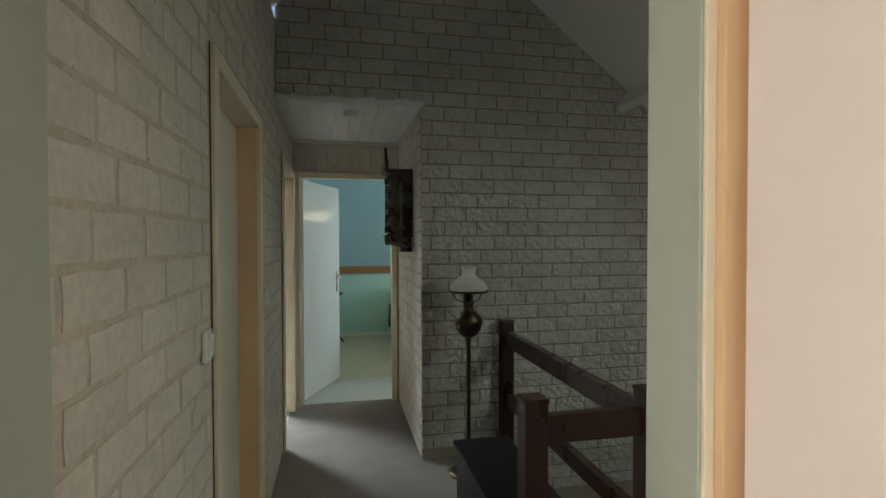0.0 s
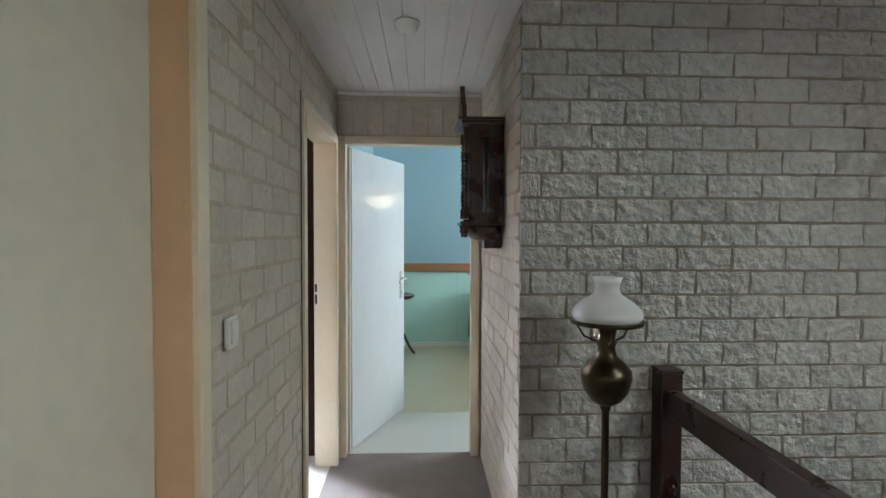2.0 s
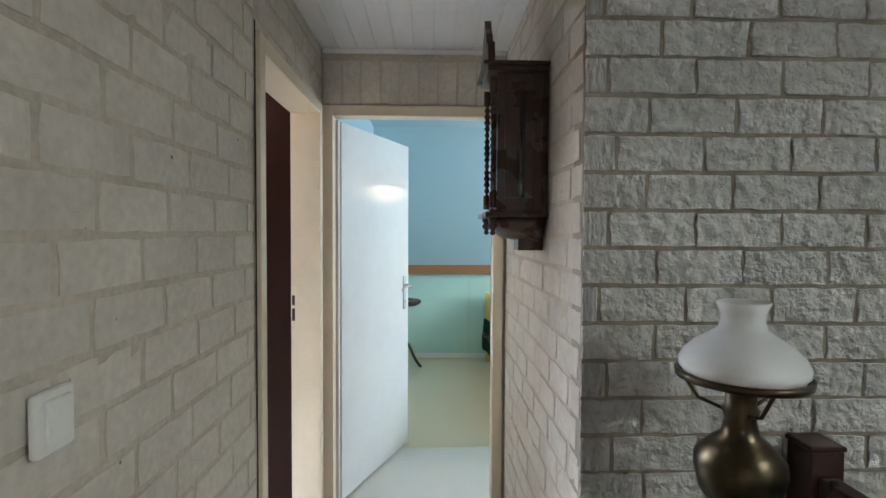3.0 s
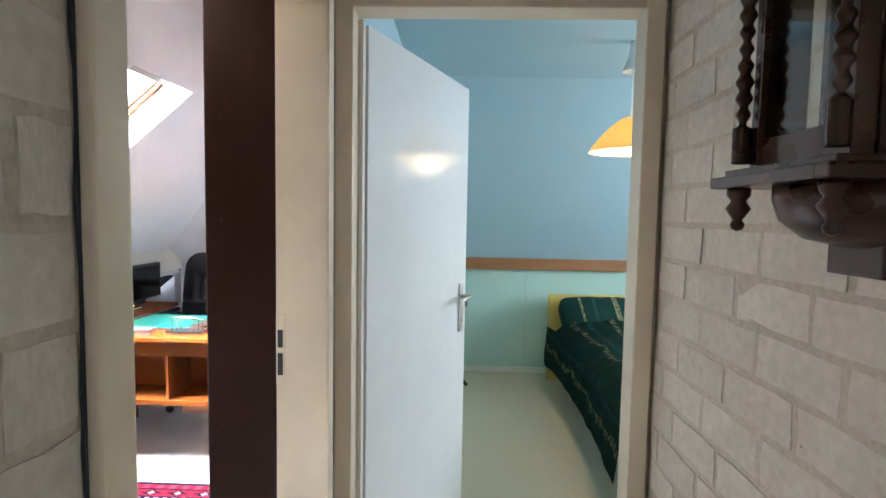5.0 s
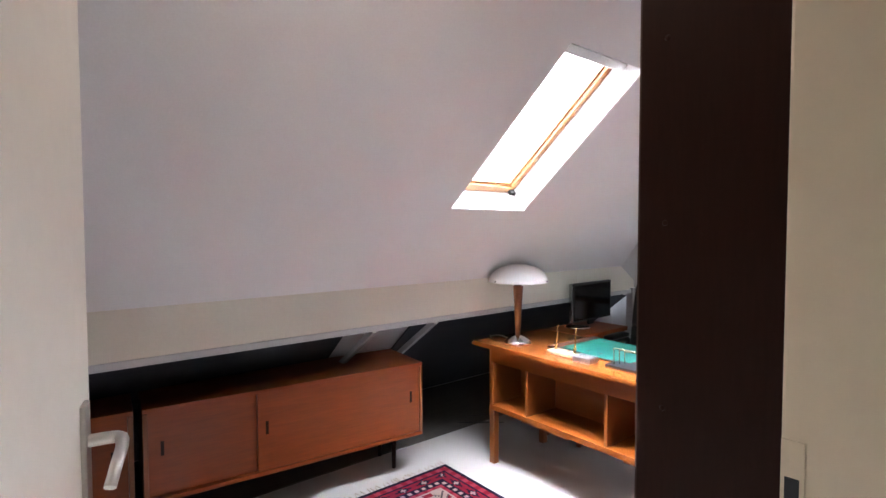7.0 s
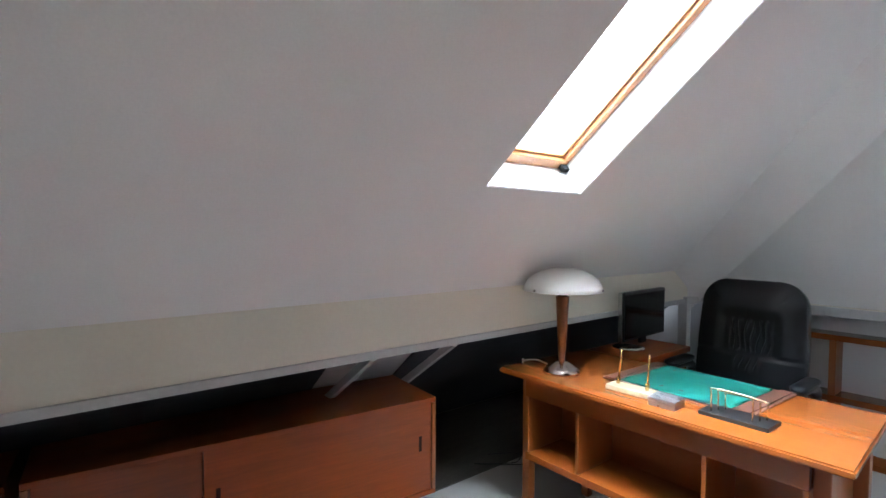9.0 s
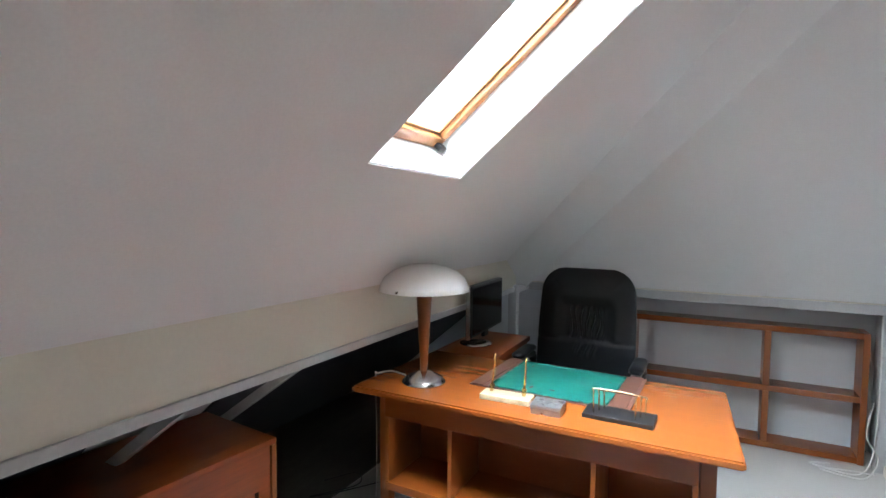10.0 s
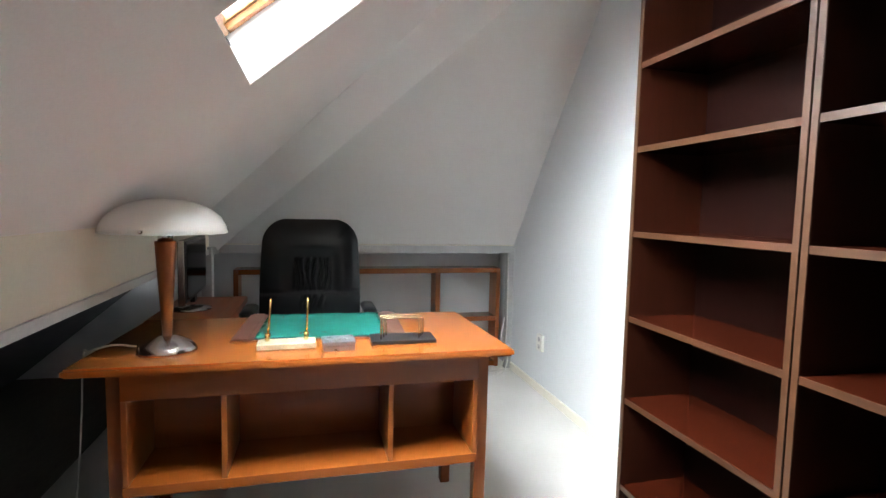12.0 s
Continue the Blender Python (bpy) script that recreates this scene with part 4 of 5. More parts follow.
def side_table():
    o = thing("pedestal_table", (-0.125, 7.58, 0), "small round dark pedestal table behind the open door", "table")
    part("tabletop", lathe([(0, 0.675), (0.165, 0.675), (0.18, 0.685), (0.20, 0.70), (0.205, 0.715), (0.195, 0.725), (0.18, 0.72), (0, 0.72)], 40), dark_wood, o)
    part("column", lathe([(0, 0.20), (0.028, 0.20), (0.035, 0.24), (0.022, 0.30), (0.03, 0.38), (0.018, 0.45), (0.016, 0.57), (0.03, 0.64), (0.06, 0.675), (0, 0.675)], 20), dark_wood, o)
    for k in range(3):
        a = radians(-10 + 120 * k)
        c, s = math.cos(a), math.sin(a)
        part("leg", tube(spline([(0.02 * c, 0.02 * s, 0.27), (0.07 * c, 0.07 * s, 0.25), (0.13 * c, 0.13 * s, 0.12), (0.19 * c, 0.19 * s, 0.03), (0.215 * c, 0.215 * s, 0.016)], 5), 0.018, 8, taper=0.8), dark_wood, o)


side_table()


# ---------------------------------------------------------------- study: bookcases
def bookcase():
    """Local: front at x=0 facing -x, back at x=0.285, width along y from 0."""
    W, D, H, T = 0.684, 0.295, 2.30, 0.020
    o = thing("bookcase", (-0.765, 4.775, 0), "tall empty mahogany bookcase standing against the study wall", "bookcase", "pair of bookcases")
    part("side_panel", B(0, D, 0, T, 0, H, bev=0.0015), wenge, o, "dark brown side panel")
    part("side_panel", B(0, D, W - T, W, 0, H, bev=0.0015), mahog_side_lit, o)
    part("back_panel", B(D - 0.008, D, T, W - T, 0.05, H), mahog_z_shaded, o)
    part("top", B(0, D, T, W - T, H - T, H, bev=0.0015), mahog_y_lit, o)
    for z in (0.155, 0.495, 0.81, 1.127, 1.435, 1.735, 2.035):
        for x in (0.045, D - 0.05):
            part("screw_cap", lathe([(0, 0), (0.005, 0), (0.004, 0.0015), (0, 0.002)], 8, at=pose(x, 0, z, 90, 0, 0), bm=bmesh.new()), wenge, o, "small brown screw cap")
    part("plinth", B(0.02, 0.035, T, W - T, 0, 0.06), mahog_y_lit, o)
    for z in (0.165, 0.505, 0.82, 1.137, 1.445, 1.745, 2.045):
        s = part("shelf", B(0.004, D - 0.008, T, W - T, z - T, z, bev=0.001), mahog_y_lit, o)
        part("edge_strip", B(0.0005, 0.004, T, W - T, z - T, z), mahog_edge, s, "lighter worn front edge")
    for y in (0, W - T):
        part("edge_strip", B(-0.003, 0.0, y + 0.001, y + T - 0.001, 0, H), mahog_edge, o, "lighter worn front edge")
    return o


bc = bookcase()
copy_thing(bc, pose(-0.765, 4.775 + 0.688, 0))


# ---------------------------------------------------------------- study: desk
DX0, DX1, DY0, DY1, DZ = -2.572, -1.257, 6.035, 6.66, 0.745


def desk():
    o = thing("desk", (DX0, DY0, 0), "orange teak writing desk with open shelves in its front", "desk")
    W, D = DX1 - DX0, DY1 - DY0
    bm = bmesh.new()
    # boat-shaped top, its front edge bowed a little and its edges thinned below
    n = 16
    up = [(W * i / n, -0.006 * math.sin(math.pi * i / n)) for i in range(n + 1)] + [(W - 0.03, D), (0.03, D)]
    prism(bm, [(x, y, DZ) for x, y in up], (0, 0, -0.026))
    bmesh.ops.bevel(bm, geom=[e for e in bm.edges if abs(e.verts[0].co.z - e.verts[1].co.z) < 1e-5], offset=0.006, segments=2, affect="EDGES")
    part("tabletop", bm, teak_x, o, "warm orange teak top")
    x0, x1 = 0.085, W - 0.065
    for x in (x0, x1 - 0.045):
        for y in (0.065, D - 0.10):
            bm = B(x, x + 0.045, y, y + 0.045, 0, DZ - 0.027, bev=0.004)
            for v in bm.verts:
                if v.co.z < 0.1:
                    v.co.x, v.co.y = x + 0.0225 + (v.co.x - x - 0.0225) * 0.9, y + 0.0225 + (v.co.y - y - 0.0225) * 0.9
            part("leg", bm, teak_z, o)
    part("apron", B(x0 + 0.046, x1 - 0.046, 0.035, 0.058, 0.635, DZ - 0.027, bev=0.002), teak_x, o)
    # open shelf unit in the front
    a, b = x0 + 0.046, x1 - 0.046
    part("shelf_board", B(a, b, 0.035, 0.30, 0.347, 0.378, bev=0.002), teak_x, o)
    part("shelf_top", B(a, b, 0.060, 0.30, 0.636, 0.652), teak_x, o)
    part("shelf_back", B(a, b, 0.285, 0.30, 0.379, 0.635), teak_x, o)
    d1, d2 = -2.165 - DX0, -1.662 - DX0
    for x in (a + 0.008, d1, d2, b - 0.008):
        part("divider", B(x - 0.008, x + 0.008, 0.037, 0.284, 0.379, 0.634, bev=0.002), teak_z, o)
    # drawer pedestals towards the chair
    for px in (a, b - 0.36):
        p = part("pedestal", B(px, px + 0.36, 0.302, D - 0.03, 0.20, 0.634, bev=0.003), teak_z, o)
        for k in range(3):
            z = 0.21 + k * 0.14
            part("drawer_front", B(px + 0.01, px + 0.35, D - 0.03, D - 0.012, z, z + 0.13, bev=0.003), teak_x, p)
    return o


desk()


def desk_return():
    o = thing("side_desk", (-2.56, 6.68, 0), "teak side table joined to the back of the desk", "desk")
    part("tabletop", B(0, 0.32, 0, 0.55, 0.705, 0.735, bev=0.005), teak_y, o)
    for x in (0.03, 0.29):
        for y in (0.03, 0.52):
            part("leg", tube([(x, y, 0), (x, y, 0.705)], 0.018, 10, taper=1.2), teak_z, o)
    part("apron", B(0.02, 0.30, 0.03, 0.05, 0.62, 0.704, bev=0.002), teak_x, o)
    part("apron", B(0.28, 0.30, 0.051, 0.52, 0.62, 0.704, bev=0.002), teak_y, o)


desk_return()


def monitor():
    o = thing("monitor", (-2.455, 7.115, 0.7355), "black flat monitor with chrome edge on the side table", "monitor", turn=2)
    part("screen_body", B(-0.035, 0.0, -0.24, 0.25, 0.03, 0.305, bev=0.006), black_plastic, o)
    part("screen", B(0.0, 0.003, -0.225, 0.235, 0.045, 0.29), screen_black, o, "dark glossy screen")
    part("edge_strip", B(-0.030, -0.004, -0.250, -0.2405, 0.02, 0.305, bev=0.003), chrome, o, "chrome edge")
    part("foot", lathe([(0, 0), (0.085, 0), (0.085, 0.005), (0.05, 0.010), (0, 0.012)], 32, at=pose(0.01, -0.20, 0), bm=bmesh.new()), chrome, o, "round chrome foot")
    part("stem", B(-0.025, -0.005, -0.03, 0.03, 0.0, 0.0295), black_plastic, o)


monitor()


def desk_lamp():
    o = thing("table_lamp", (-2.349, 6.205, DZ), "mushroom desk lamp with opal shade and wooden stem", "lamp")
    part("base", lathe([(0, 0), (0.085, 0), (0.086, 0.006), (0.070, 0.022), (0.043, 0.036), (0.024, 0.046), (0, 0.046)], 40), chrome, o, "chrome dish base")
    part("stem", lathe([(0, 0.044), (0.0135, 0.044), (0.018, 0.12), (0.030, 0.335), (0.030, 0.342), (0, 0.342)], 28), teak_z, o, "tapered orange wood stem")
    part("collar", lathe([(0, 0.342), (0.022, 0.342), (0.022, 0.375), (0, 0.375)], 24), chrome, o)
    part("shade", lathe([(0.174, 0.368), (0.178, 0.371), (0.172, 0.392), (0.158, 0.418), (0.128, 0.443), (0.09, 0.460), (0.05, 0.470), (0, 0.473), (0, 0.467), (0.05, 0.464), (0.09, 0.454), (0.125, 0.437), (0.154, 0.413), (0.171, 0.390), (0.178, 0.368)], 56), opal, o, "white domed glass shade")
    for a in (20, 150, 265):
        c, s = math.cos(radians(a)), math.sin(radians(a))
        part("shade_pin", lathe([(0, -0.006), (0.006, -0.004), (0.006, 0.004), (0, 0.006)], 10, at=pose(0.176 * c, 0.176 * s, 0.377), bm=bmesh.new()), chrome, o)
    bm = tube(spline([(-0.09, 0.01, 0.012), (-0.15, 0.00, 0.022), (-0.205, -0.02, 0.010), (-0.232, 0.0, -0.01), (-0.262, 0.05, -0.22), (-0.31, 0.12, -0.50), (-0.37, 0.20, -0.70), (-0.45, 0.32, -0.736)], 7), 0.0028, 6)
    part("cable", bm, cable_white, o, "white cable")


desk_lamp()


def desk_pad():
    o = thing("desk_pad", (-1.86, 6.455, DZ), "brown leather desk pad with a teal blotter", "desk pad", turn=-2.5)
    part("base", B(-0.31, 0.285, -0.20, 0.215, 0, 0.005, bev=0.002), pad_leather, o)
    bm = bmesh.new()
    n, k = 30, 20
    g = [[bm.verts.new((-0.235 + 0.445 * i / n, -0.19 + 0.385 * j / k, 0.0065 + 0.0025 * noise.noise(Vector((i * 0.35, j * 0.35, 2))) + (0.003 if j == k else 0))) for i in range(n + 1)] for j in range(k + 1)]
    for j in range(k):
        for i in range(n):
            bm.faces.new((g[j][i], g[j][i + 1], g[j + 1][i + 1], g[j + 1][i])).smooth = True
    bmesh.ops.solidify(bm, geom=bm.faces[:], thickness=0.001)
    part("blotter", bm, pad_green, o, "crinkled teal blotting paper")
    for s in (-1, 1):
        part("side_strip", B(0.262 * s - 0.022 - 0.0125, 0.262 * s + 0.022 - 0.0125, -0.20, 0.215, 0.0052, 0.009, bev=0.001), pad_leather, o)


desk_pad()


def pen_stand():
    o = thing("pen_stand", (-1.99, 6.180, DZ), "cream onyx pen stand with two brass pens", "pen stand", turn=2)
    part("base", B(-0.092, 0.092, -0.038, 0.038, 0, 0.020, bev=0.004), onyx, o)
    for x, lean in ((-0.062, 0.012), (0.060, 0.006)):
        p = part("pen_holder", tube([(x, 0.008, 0.020), (x + lean * 0.25, 0.008, 0.045)], 0.007, 10, taper=1.3), brass, o)
        part("pen", tube([(x + lean * 0.25, 0.008, 0.040), (x + lean * 0.8, 0.010, 0.12), (x + lean, 0.012, 0.158)], 0.0042, 10, taper=0.7), brass, p)


pen_stand()


def pewter_box():
    o = thing("small_box", (-1.828, 6.140, DZ), "small pewter box with a figured lid", "box", turn=3)
    part("body", B(-0.050, 0.050, -0.042, 0.042, 0, 0.018, bev=0.003), pewter, o)
    part("lid", B(-0.052, 0.052, -0.044, 0.044, 0.0185, 0.032, bev=0.004), pewter, o)
    bm = bmesh.new()
    for i in range(3):
        merge(bm, lathe([(0.008, 0.032), (0.014, 0.032), (0.012, 0.035), (0.008, 0.032)], 14), pose(-0.028 + 0.028 * i, 0.004 * (i % 2), 0))
    part("relief", bm, pewter, o)


pewter_box()


def letter_rack():
    o = thing("letter_rack", (-1.607, 6.200, DZ), "dark letter rack with brass hoops", "letter rack", turn=-1)
    part("base", B(-0.110, 0.110, -0.055, 0.055, 0, 0.014, bev=0.002), black_plastic, o)
    for k, y in enumerate((-0.028, 0.0, 0.028)):
        e, h = 0.012 * (k - 1), 0.094 - 0.011 * k
        part("hoop", tube(spline([(e - 0.065, y, 0.014), (e - 0.066, y, h - 0.014), (e - 0.058, y, h), (e + 0.058, y, h), (e + 0.066, y, h - 0.014), (e + 0.065, y, 0.014)], 5), 0.0028, 8), brass_pale, o)


letter_rack()


# ---------------------------------------------------------------- study: chair
def cushion(w, d, h, r, puff=0.02, nx=14, ny=18, inset=None):
    """An upholstered slab with a bulging front, rounded corners; face towards local -y; width x, height z."""
    bm = bmesh.new()

    def shape(u, v):
        x, z = (u - 0.5) * w, (v - 0.5) * h
        ax, az = abs(x) - (w / 2 - r), abs(z) - (h / 2 - r)
        if ax > 0 and az > 0:
            m = max(ax, az)
            q = math.hypot(ax, az) or 1
            x, z = math.copysign(w / 2 - r + ax * m / q, x), math.copysign(h / 2 - r + az * m / q, z)
        return x, z

    faces = []
    for side in (-1, 1):
        g = []
        for j in range(ny + 1):
            row = []
            for i in range(nx + 1):
                u, v = i / nx, j / ny
                x, z = shape(u, v)
                b = (1 - abs(2 * u - 1) ** 4) * (1 - abs(2 * v - 1) ** 6)
                y = side * (d / 2 * (0.35 + 0.65 * b))
                if side < 0 and inset:
                    y += inset(x, z)
                row.append(bm.verts.new((x, y, z)))
            g.append(row)
        faces.append(g)
    for s, g in enumerate(faces):
        for j in range(ny):
            for i in range(nx):
                q = (g[j][i], g[j][i + 1], g[j + 1][i + 1], g[j + 1][i])
                bm.faces.new(q if s == 0 else q[::-1]).smooth = True
    a, b = faces
    ring = [(0, i) for i in range(nx)] + [(j, nx) for j in range(ny)] + [(ny, i) for i in range(nx, 0, -1)] + [(j, 0) for j in range(ny, 0, -1)]
    for k in range(len(ring)):
        j0, i0 = ring[k]
        j1, i1 = ring[(k + 1) % len(ring)]
        bm.faces.new((a[j0][i0], b[j0][i0], b[j1][i1], a[j1][i1])).smooth = True
    bmesh.ops.recalc_face_normals(bm, faces=bm.faces[:])
    return bm


def office_chair():
    o = thing("office_chair", (-1.925, 7.06, 0), "black leather high-backed office chair behind the desk", "chair")

    def soft(v, w):
        v = min(1.0, max(0.0, v / w))
        return v * v * (3 - 2 * v)

    def dents(x, z):
        seam = 0.012 * (1 - soft(abs(z + 0.03), 0.012))
        hollow = 0.024 * soft(0.165 - abs(x), 0.06) * soft(z + 0.035, 0.02) * soft(0.21 - z, 0.07)
        u = x - 0.01
        w = soft(0.10 - abs(u), 0.012) * soft(z + 0.025, 0.03) * soft(0.15 - z, 0.02)
        pleat = abs(math.sin(math.pi * (u * (1 - 0.9 * z) + 0.006 * math.sin(z * 34 + u * 40)) / 0.027))
        w2 = soft(0.068 - abs(u), 0.015) * soft(-0.035 - z, 0.02) * soft(z + 0.125, 0.04)
        pleat2 = abs(math.sin(math.pi * (u + 0.010 * math.sin(z * 45)) / 0.034))
        return seam + hollow + w * (0.017 - 0.032 * pleat) + w2 * (0.010 - 0.020 * pleat2)

    bm = cushion(0.505, 0.13, 0.70, 0.12, nx=110, ny=80, inset=dents)
    for v in bm.verts:
        z = max(0.0, v.co.z + 0.05)
        v.co.x *= 1 - 0.55 * z * z
        v.co.y -= 0.05 * z * z
    part("backrest", bm, leather, o, at=pose(0, 0.14, 0.785, -8, 0, 0))
    part("seat", cushion(0.52, 0.13, 0.50, 0.08), leather, o, at=pose(0, -0.07, 0.47, 90, 0, 0))
    for s in (-1, 1):
        ar = part("armrest", tube(spline([(s * 0.27, 0.15, 0.45), (s * 0.285, 0.14, 0.60), (s * 0.285, 0.08, 0.665), (s * 0.285, -0.12, 0.67), (s * 0.28, -0.20, 0.62), (s * 0.27, -0.18, 0.46)], 5), 0.024, 10), black_plastic, o)
        part("arm_pad", cushion(0.065, 0.04, 0.26, 0.03, nx=6, ny=10), leather, ar, at=pose(s * 0.285, -0.02, 0.695, 90, 0, 0))
    part("gas_column", tube([(0, 0.0, 0.11), (0, 0.0, 0.42)], 0.025, 14), black_plastic, o)
    for k in range(5):
        a = radians(72 * k + 20)
        c, s = math.cos(a), math.sin(a)
        lg = part("foot", tube([(0, 0, 0.12), (0.16 * c, 0.16 * s, 0.10), (0.29 * c, 0.29 * s, 0.07)], 0.024, 8, taper=0.7), black_plastic, o)
        part("castor", lathe([(0, -0.02), (0.026, -0.02), (0.028, 0), (0.026, 0.02), (0, 0.02)], 16, at=pose(0.29 * c, 0.29 * s, 0.028, 90, 0, 72 * k), bm=bmesh.new()), black_plastic, lg)


office_chair()


def pillow(place, turn):
    bm = cushion(0.66, 0.20, 0.44, 0.10, nx=30, ny=22, inset=lambda x, z: 0.012 * noise.noise(Vector((x * 8, z * 8, 3))))
    for f in bm.faces:
        k = (f.calc_center_median().x * 43) % 13
        f.material_index = 1 if 5 < k < 6.6 else (2 if 10 < k < 11.3 else 0)
    solid("pillow", bm, (duvet_green, duvet_gold, duvet_teal), "dark green striped pillow leaning on the yellow headboard", "pillow", "pillows", at=pose(*place, -52, 0, turn))


pillow((1.205, 7.585, 0.60), 2)
pillow((1.92, 7.585, 0.60), -3)


# ---------------------------------------------------------------- study: low shelf under the far eaves
def low_shelf():
    X0, X1 = -2.44, -0.530
    o = thing("low_shelf", (X0, 8.10, 0), "long low teak shelf without back under the far eaves", "shelf")
    W, D, H = X1 - X0, 0.16, 0.765
    for z in (0.042, 0.395, H):
        part("board", B(0.032, W - 0.032, 0, D, z - 0.036, z, bev=0.003), teak_x, o)
    for x in (0, W - 0.032):
        part("side", B(x, x + 0.032, 0, D, 0, H, bev=0.003), teak_z, o)
    for x in (0.65, 1.42):
        part("upright", B(x - 0.018, x + 0.018, 0.004, D - 0.004, 0.043, 0.358, bev=0.002), teak_z, o)
        part("upright", B(x - 0.018, x + 0.018, 0.004, D - 0.004, 0.396, H - 0.037, bev=0.002), teak_z, o)


low_shelf()


# ---------------------------------------------------------------- study: sideboards
def sideboard(place, turn, W, group):
    """Local: front at x=0 facing +x, running along -y from 0."""
    o = thing("sideboard", place, "low teak sideboard with sliding doors under the roof slope", "sideboard", group, turn=turn)
    D, z0, z1 = 0.40, 0.232, 0.655
    part("top", B(-D, 0.004, -W, 0, z1 - 0.02, z1, bev=0.003), teak_y, o)
    part("bottom", B(-D, 0.004, -W, 0, z0, z0 + 0.02, bev=0.003), teak_y, o)
    for y in (0, -W + 0.02):
        part("side", B(-D, 0.004, y - 0.02, y, z0 + 0.021, z1 - 0.021, bev=0.003), teak_z, o)
    part("back", B(-D, -D + 0.008, -W + 0.021, -0.021, z0 + 0.021, z1 - 0.021), teak_y, o)
    a = 0.021 + (W - 0.042) * 0.665
    for k, (ya, yb, pulls) in enumerate(((-0.021, -a, (-0.075, -a + 0.045)), (-a + 0.02, -W + 0.021, (-W + 0.075,)))):
        xx = -0.022 if k else -0.004
        d = part("sliding_door", B(xx - 0.016, xx, yb, ya, z0 + 0.022, z1 - 0.022, bev=0.001), teak_y, o)
        for yy in pulls:
            part("finger_pull", B(xx - 0.001, xx + 0.0015, yy - 0.007, yy + 0.007, 0.43, 0.495, bev=0.0007), wenge, d, "dark recessed pull")
    for y in (-0.11, -W + 0.11):
        for x in (-0.15, -D + 0.06):
            part("leg", tube([(x, y, 0), (x, y, z0)], 0.012, 10, taper=1.6), wenge, o, "dark tapered leg")
    return o


sideboard((-2.634, 5.703, 0), -5.5, 1.40, "sideboards")
sideboard((-2.777, 4.278, 0), -5.5, 1.0, "sideboards")


# ---------------------------------------------------------------- study: rug
def rug():
    x0, x1, y0, y1 = -2.62, -0.98, 4.72, 5.865
    c = 0.0115
    nx, ny = int((x1 - x0) / c), int((y1 - y0) / c)
    bm = bmesh.new()
    rng = random.Random(5)
    g = [[bm.verts.new((x0 + (x1 - x0) * i / nx, y0 + (y1 - y0) * j / ny, 0.008 + 0.0012 * rng.random())) for i in range(nx + 1)] for j in range(ny + 1)]

    def tone(i, j):
        e = min(i, j, nx - 1 - i, ny - 1 - j)
        t = i if min(j, ny - 1 - j) == e else j
        if e < 2:
            return 1
        if e < 5:
            return 0 if (t // 3) % 2 else 3
        if e == 5:
            return 1
        if e < 11:
            d = abs((t % 12) - 6) + abs(e - 8) * 1.6
            return 2 if d < 1.8 else (1 if d < 4.2 else 0)
        if e in (11, 14):
            return 1
        if e < 14:
            return 2 if (t // 2) % 2 else 1
        if e < 17:
            return 3 if (t % 5) < 3 else 0
        if e == 17:
            return 2
        u, v = abs((i % 18) - 9), abs((j % 18) - 9)
        d = u + v
        if d < 2:
            return 2
        if d < 4:
            return 0
        if d == 4 or d == 8:
            return 1
        if d < 8:
            return 3 if u * v == 0 else 2
        return 0 if (u > 6 and v > 6) else (1 if abs(u - v) < 1 else 2)

    for j in range(ny):
        for i in range(nx):
            f = bm.faces.new((g[j][i], g[j][i + 1], g[j + 1][i + 1], g[j + 1][i]))
            f.material_index = tone(i, j)
    bmesh.ops.solidify(bm, geom=bm.faces[:], thickness=0.006)
    o = thing("rug", ((x0 + x1) / 2, (y0 + y1) / 2, 0), "red and navy patterned oriental rug with pale fringe", "rug")
    back = Matrix.Translation((-(x0 + x1) / 2, -(y0 + y1) / 2, 0))
    part("woven_field", bm, wool, o, at=back)
    for xe, s in ((x0, -1), (x1, 1)):
        bm = bmesh.new()
        k = 0
        while y0 + k * 0.026 < y1:
            y = y0 + k * 0.026 + rng.uniform(-0.006, 0.006)
            tube([(xe, y, 0.005), (xe + s * 0.025, y + rng.uniform(-0.008, 0.008), 0.004), (xe + s * rng.uniform(0.04, 0.06), y + rng.uniform(-0.015, 0.015), 0.003)], 0.0028, 5, bm)
            k += 1
        tagged(part("fringe", bm, fringe_wool, o, "knotted pale fringe", at=back), kind="stuff")


rug()


def study_ceiling_lamp():
    o = thing("ceiling_lamp", (-1.0, 4.55, FC), "opal dish ceiling lamp in the study, switched on", "lamp")
    part("rose", lathe([(0, 0), (0.07, 0), (0.07, -0.02), (0, -0.02)], 28), white_plastic, o)
    part("shade", lathe([(0.03, -0.02), (0.09, -0.04), (0.15, -0.10), (0.155, -0.10), (0.095, -0.036), (0.03, -0.016)], 36), opal, o, "opal glass dish")


study_ceiling_lamp()


# ---------------------------------------------------------------- study: small fittings
def outlet():
    o = thing("wall_socket", (SW, 7.51, 0.338), "white double wall socket on the study wall", "socket", turn=-90)
    part("plate", B(-0.04, 0.04, -0.022, 0.0, -0.055, 0.055, bev=0.006), white_plastic, o)
    for z in (-0.024, 0.024):
        part("socket_hole", lathe([(0, 0), (0.016, 0), (0.016, 0.001), (0, 0.001)], 18, at=pose(0, -0.0225, z, 90, 0, 0), bm=bmesh.new()), grey_trim, o)


outlet()


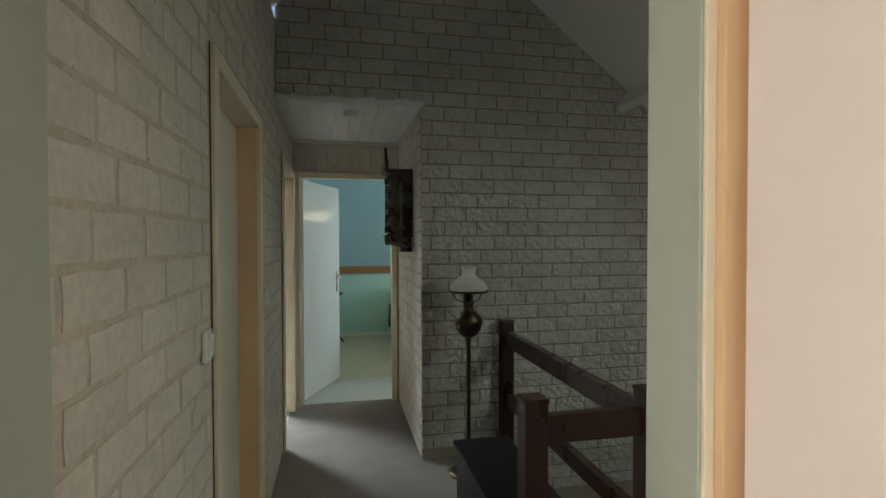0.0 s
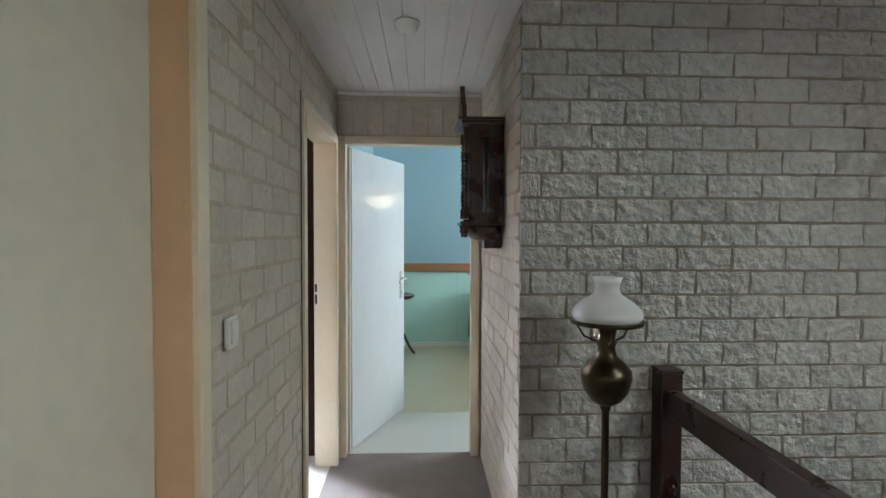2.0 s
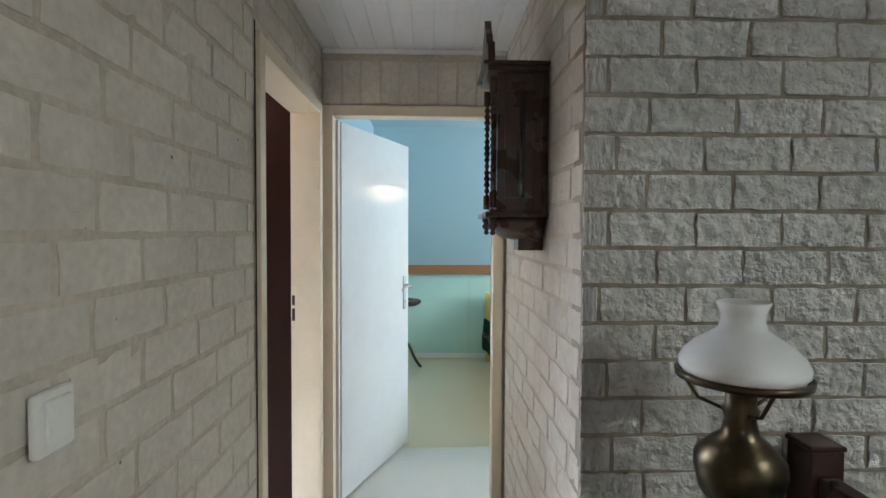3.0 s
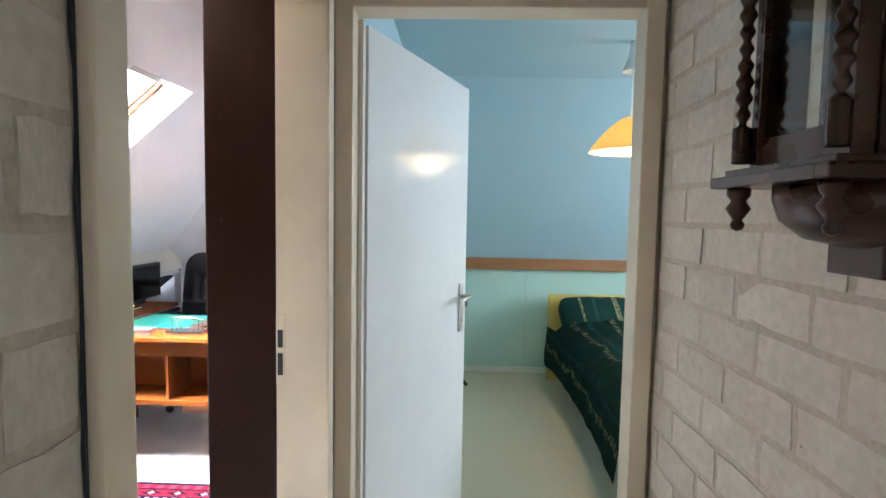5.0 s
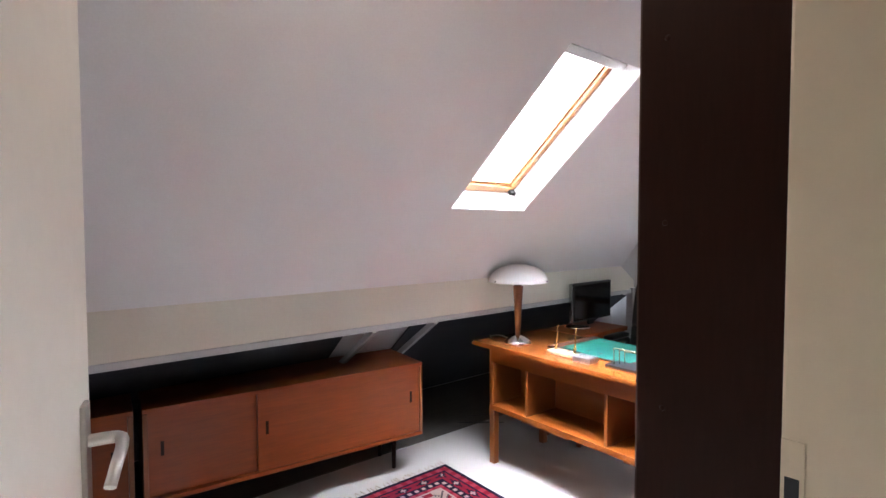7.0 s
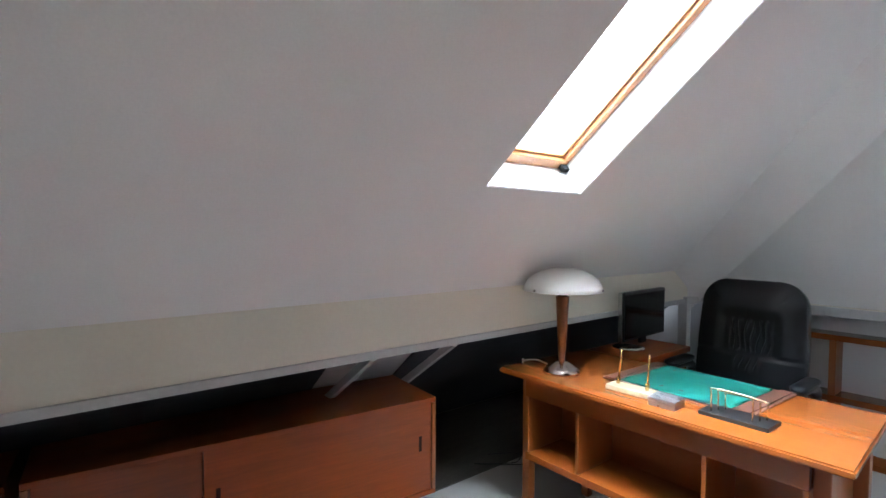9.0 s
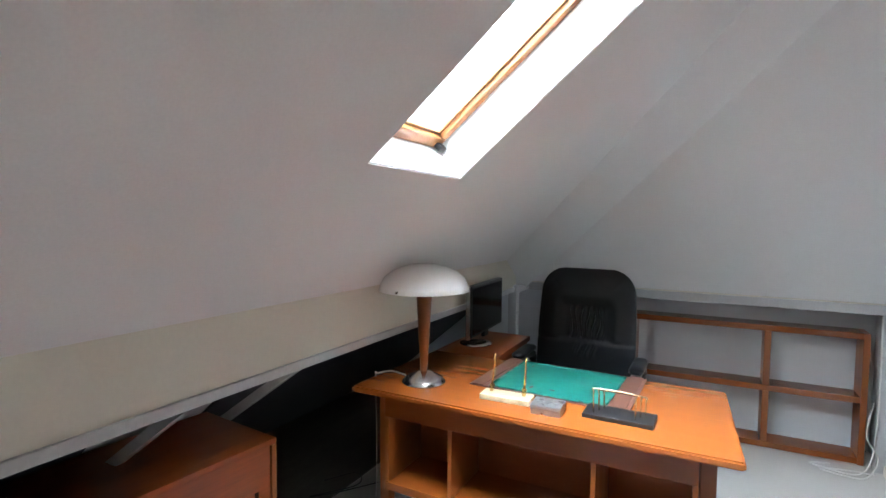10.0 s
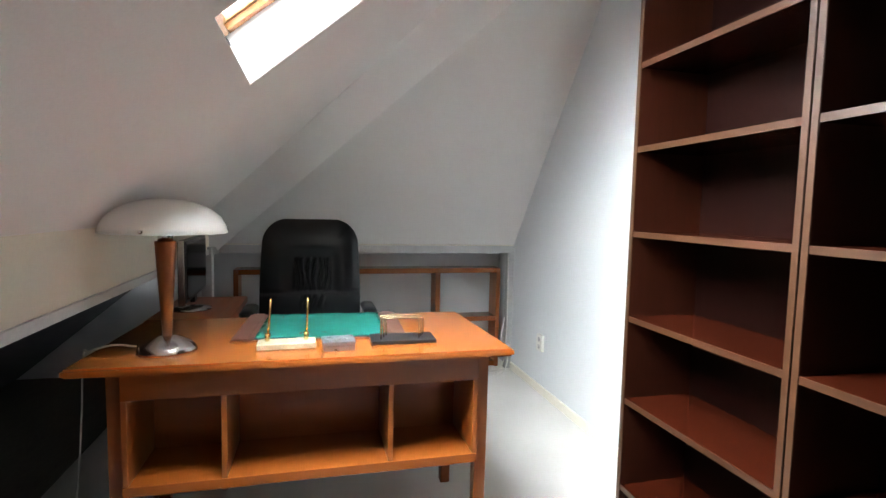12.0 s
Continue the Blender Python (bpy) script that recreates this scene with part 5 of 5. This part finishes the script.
def cables():
    bm = tube(spline([(-0.505, 8.02, 0.88), (-0.50, 8.015, 0.5), (-0.505, 8.01, 0.25), (-0.53, 7.99, 0.06), (-0.60, 7.94, 0.008), (-0.72, 7.96, 0.006), (-0.80, 8.0, 0.006), (-0.7, 8.04, 0.006)], 8), 0.0045, 6)
    solid("cable", bm, cable_white, "white cable running down the post to the floor", "cable", "white cables")
    bm = tube(spline([(-0.52, 8.02, 0.40), (-0.55, 8.0, 0.22), (-0.50, 7.98, 0.10), (-0.56, 7.92, 0.007), (-0.66, 7.90, 0.007), (-0.76, 7.94, 0.007), (-0.63, 7.97, 0.012), (-0.52, 7.95, 0.02)], 8), 0.0045, 6)
    solid("cable", bm, cable_white, "loose white cable coiled on the carpet", "cable", "white cables")
    bm = tube(spline([(-2.86, 6.62, 0.007), (-2.98, 6.45, 0.007), (-3.08, 6.35, 0.007), (-2.94, 6.55, 0.007), (-3.02, 6.65, 0.007), (-3.12, 6.5, 0.007)], 8), 0.003, 6)
    solid("cable", bm, cable_black, "black cable lying on the study carpet", "cable")


cables()


# ---------------------------------------------------------------- bricks, last
def brick_mesh(name, L, H, depth, rough, seed, material):
    """One brick: its front a small uneven grid, its edges worn. Local x along, z up, front towards -y."""
    rng = random.Random(seed)
    nx, nz = (6, 3) if rough > 0.002 else (4, 2)
    verts, faces = [], []
    for k in range(nz + 1):
        for i in range(nx + 1):
            ex = 0.0035 * rng.uniform(-1, 1)
            e = i in (0, nx) or k in (0, nz)
            y = -depth + (rough * 0.45 if e else 0) + rough * rng.uniform(-1, 1) * 0.5
            verts.append((L * (i / nx - 0.5) + ex, y, H * (k / nz - 0.5) + ex * 0.6))
    ring = [k * (nx + 1) + i for k, i in [(0, i) for i in range(nx)] + [(k, nx) for k in range(nz)] + [(nz, i) for i in range(nx, 0, -1)] + [(k, 0) for k in range(nz, 0, -1)]]
    for k in range(nz):
        for i in range(nx):
            a = k * (nx + 1) + i
            faces.append((a, a + 1, a + nx + 2, a + nx + 1))
    base = len(verts)
    for r in ring:
        x, _, z = verts[r]
        verts.append((x, 0.002, z))
    n = len(ring)
    for k in range(n):
        faces.append((ring[k], base + k, base + (k + 1) % n, ring[(k + 1) % n]))
    me = bpy.data.meshes.new(name)
    me.from_pydata(verts, [], faces)
    me.materials.append(material)
    me.polygons.foreach_set("use_smooth", [True] * len(me.polygons))
    me.set_sharp_from_angle(angle=radians(40))
    return me


PL, PH, J = 0.224, 0.0965, 0.012
rough_set = [brick_mesh("brick", PL - J, PH - J, 0.009, 0.0060, 10 + i, brick_rough) for i in range(7)]
JF = 0.016
flat_set = [brick_mesh("brick", PL - JF, PH - JF, 0.0017, 0.0008, 40 + i, brick_flat) for i in range(5)]
soldier_set = [brick_mesh("brick", PH - J, 0.20, 0.008, 0.0015, 60 + i, brick_flat) for i in range(4)]


def lay(wall, at, u0, u1, z0, z1, meshes, keep=None, seed=0, J=J, rise=0.0, shift=0.0):
    """Courses of bricks on a wall: at(u, z) gives the pose of a brick whose middle is there."""
    rng = random.Random(seed)
    k = math.floor((z0 - rise) / PH)
    while k * PH + rise < z1 - 0.01:
        za, zb = max(z0, k * PH + rise), min(z1, (k + 1) * PH + rise)
        off = (0.5 if k % 2 else 0.0) * PL + 0.02 * math.sin(k * 2.3) + shift
        i = math.floor((u0 - off) / PL)
        while off + i * PL < u1:
            a, b = max(u0, off + i * PL), min(u1, off + (i + 1) * PL)
            i += 1
            if b - a < 0.045 or zb - za < 0.03:
                continue
            um, zm = (a + b) / 2, (za + zb) / 2
            if keep and not keep(a, b, za, zb):
                continue
            ob = new("brick", rng.choice(meshes))
            ob.parent = wall
            sx, sz = (b - a - J) / (PL - J), (zb - za - J) / (PH - J)
            ob.matrix_basis = at(um, zm) @ pose(0, rng.uniform(-0.0015, 0.0015), rng.uniform(-0.0012, 0.0012), 0, rng.uniform(-0.5, 0.5), 0) @ Matrix.Diagonal((sx, 1, sz, 1))
        k += 1


facing = lambda u, z: pose(u, BW + PROUD, z)
lay(wall_brick, facing, RW, 3.05, -0.30, ZS, rough_set, lambda a, b, za, zb: right_z(a) > za + 0.03 and not (za < -0.02 and b < 1.3), seed=1, rise=-0.030, shift=0.058)
lay(wall_gable, facing, LW, 2.50, ZS, 3.42, rough_set, lambda a, b, za, zb: right_z(a) > za + 0.03 and left_z(b) > za, seed=2, rise=-0.030, shift=0.058)
left_face = lambda u, z: pose(LW - PROUD, u, z, 0, 0, 90)
for n, (u0, u1, z0, z1) in enumerate(((0.775, 1.768, 0, 2.88), (2.743, 3.770, 0, 2.88), (1.768, 2.743, 2.09, 2.88), (3.770, EW, 2.07, CH))):
    lay(wall_left, left_face, u0, u1, z0, z1, flat_set, seed=30 + n, J=JF)
lay(wall_right, lambda u, z: pose(RW + PROUD, u, z, 0, 0, -90), BW + 0.012, EW, 0, CH, flat_set, seed=4, J=JF)
rng = random.Random(9)
i = 0
while LW + (i + 1) * PH < RW + 0.06:
    ob = new("brick", rng.choice(soldier_set))
    ob.parent = wall_end
    ob.matrix_basis = pose(min(LW + (i + 0.5) * PH, RW - 0.05), EW + PROUD, 2.205, 0, rng.uniform(-0.8, 0.8), 0) @ Matrix.Diagonal((1, 1, 1.06, 1))
    i += 1
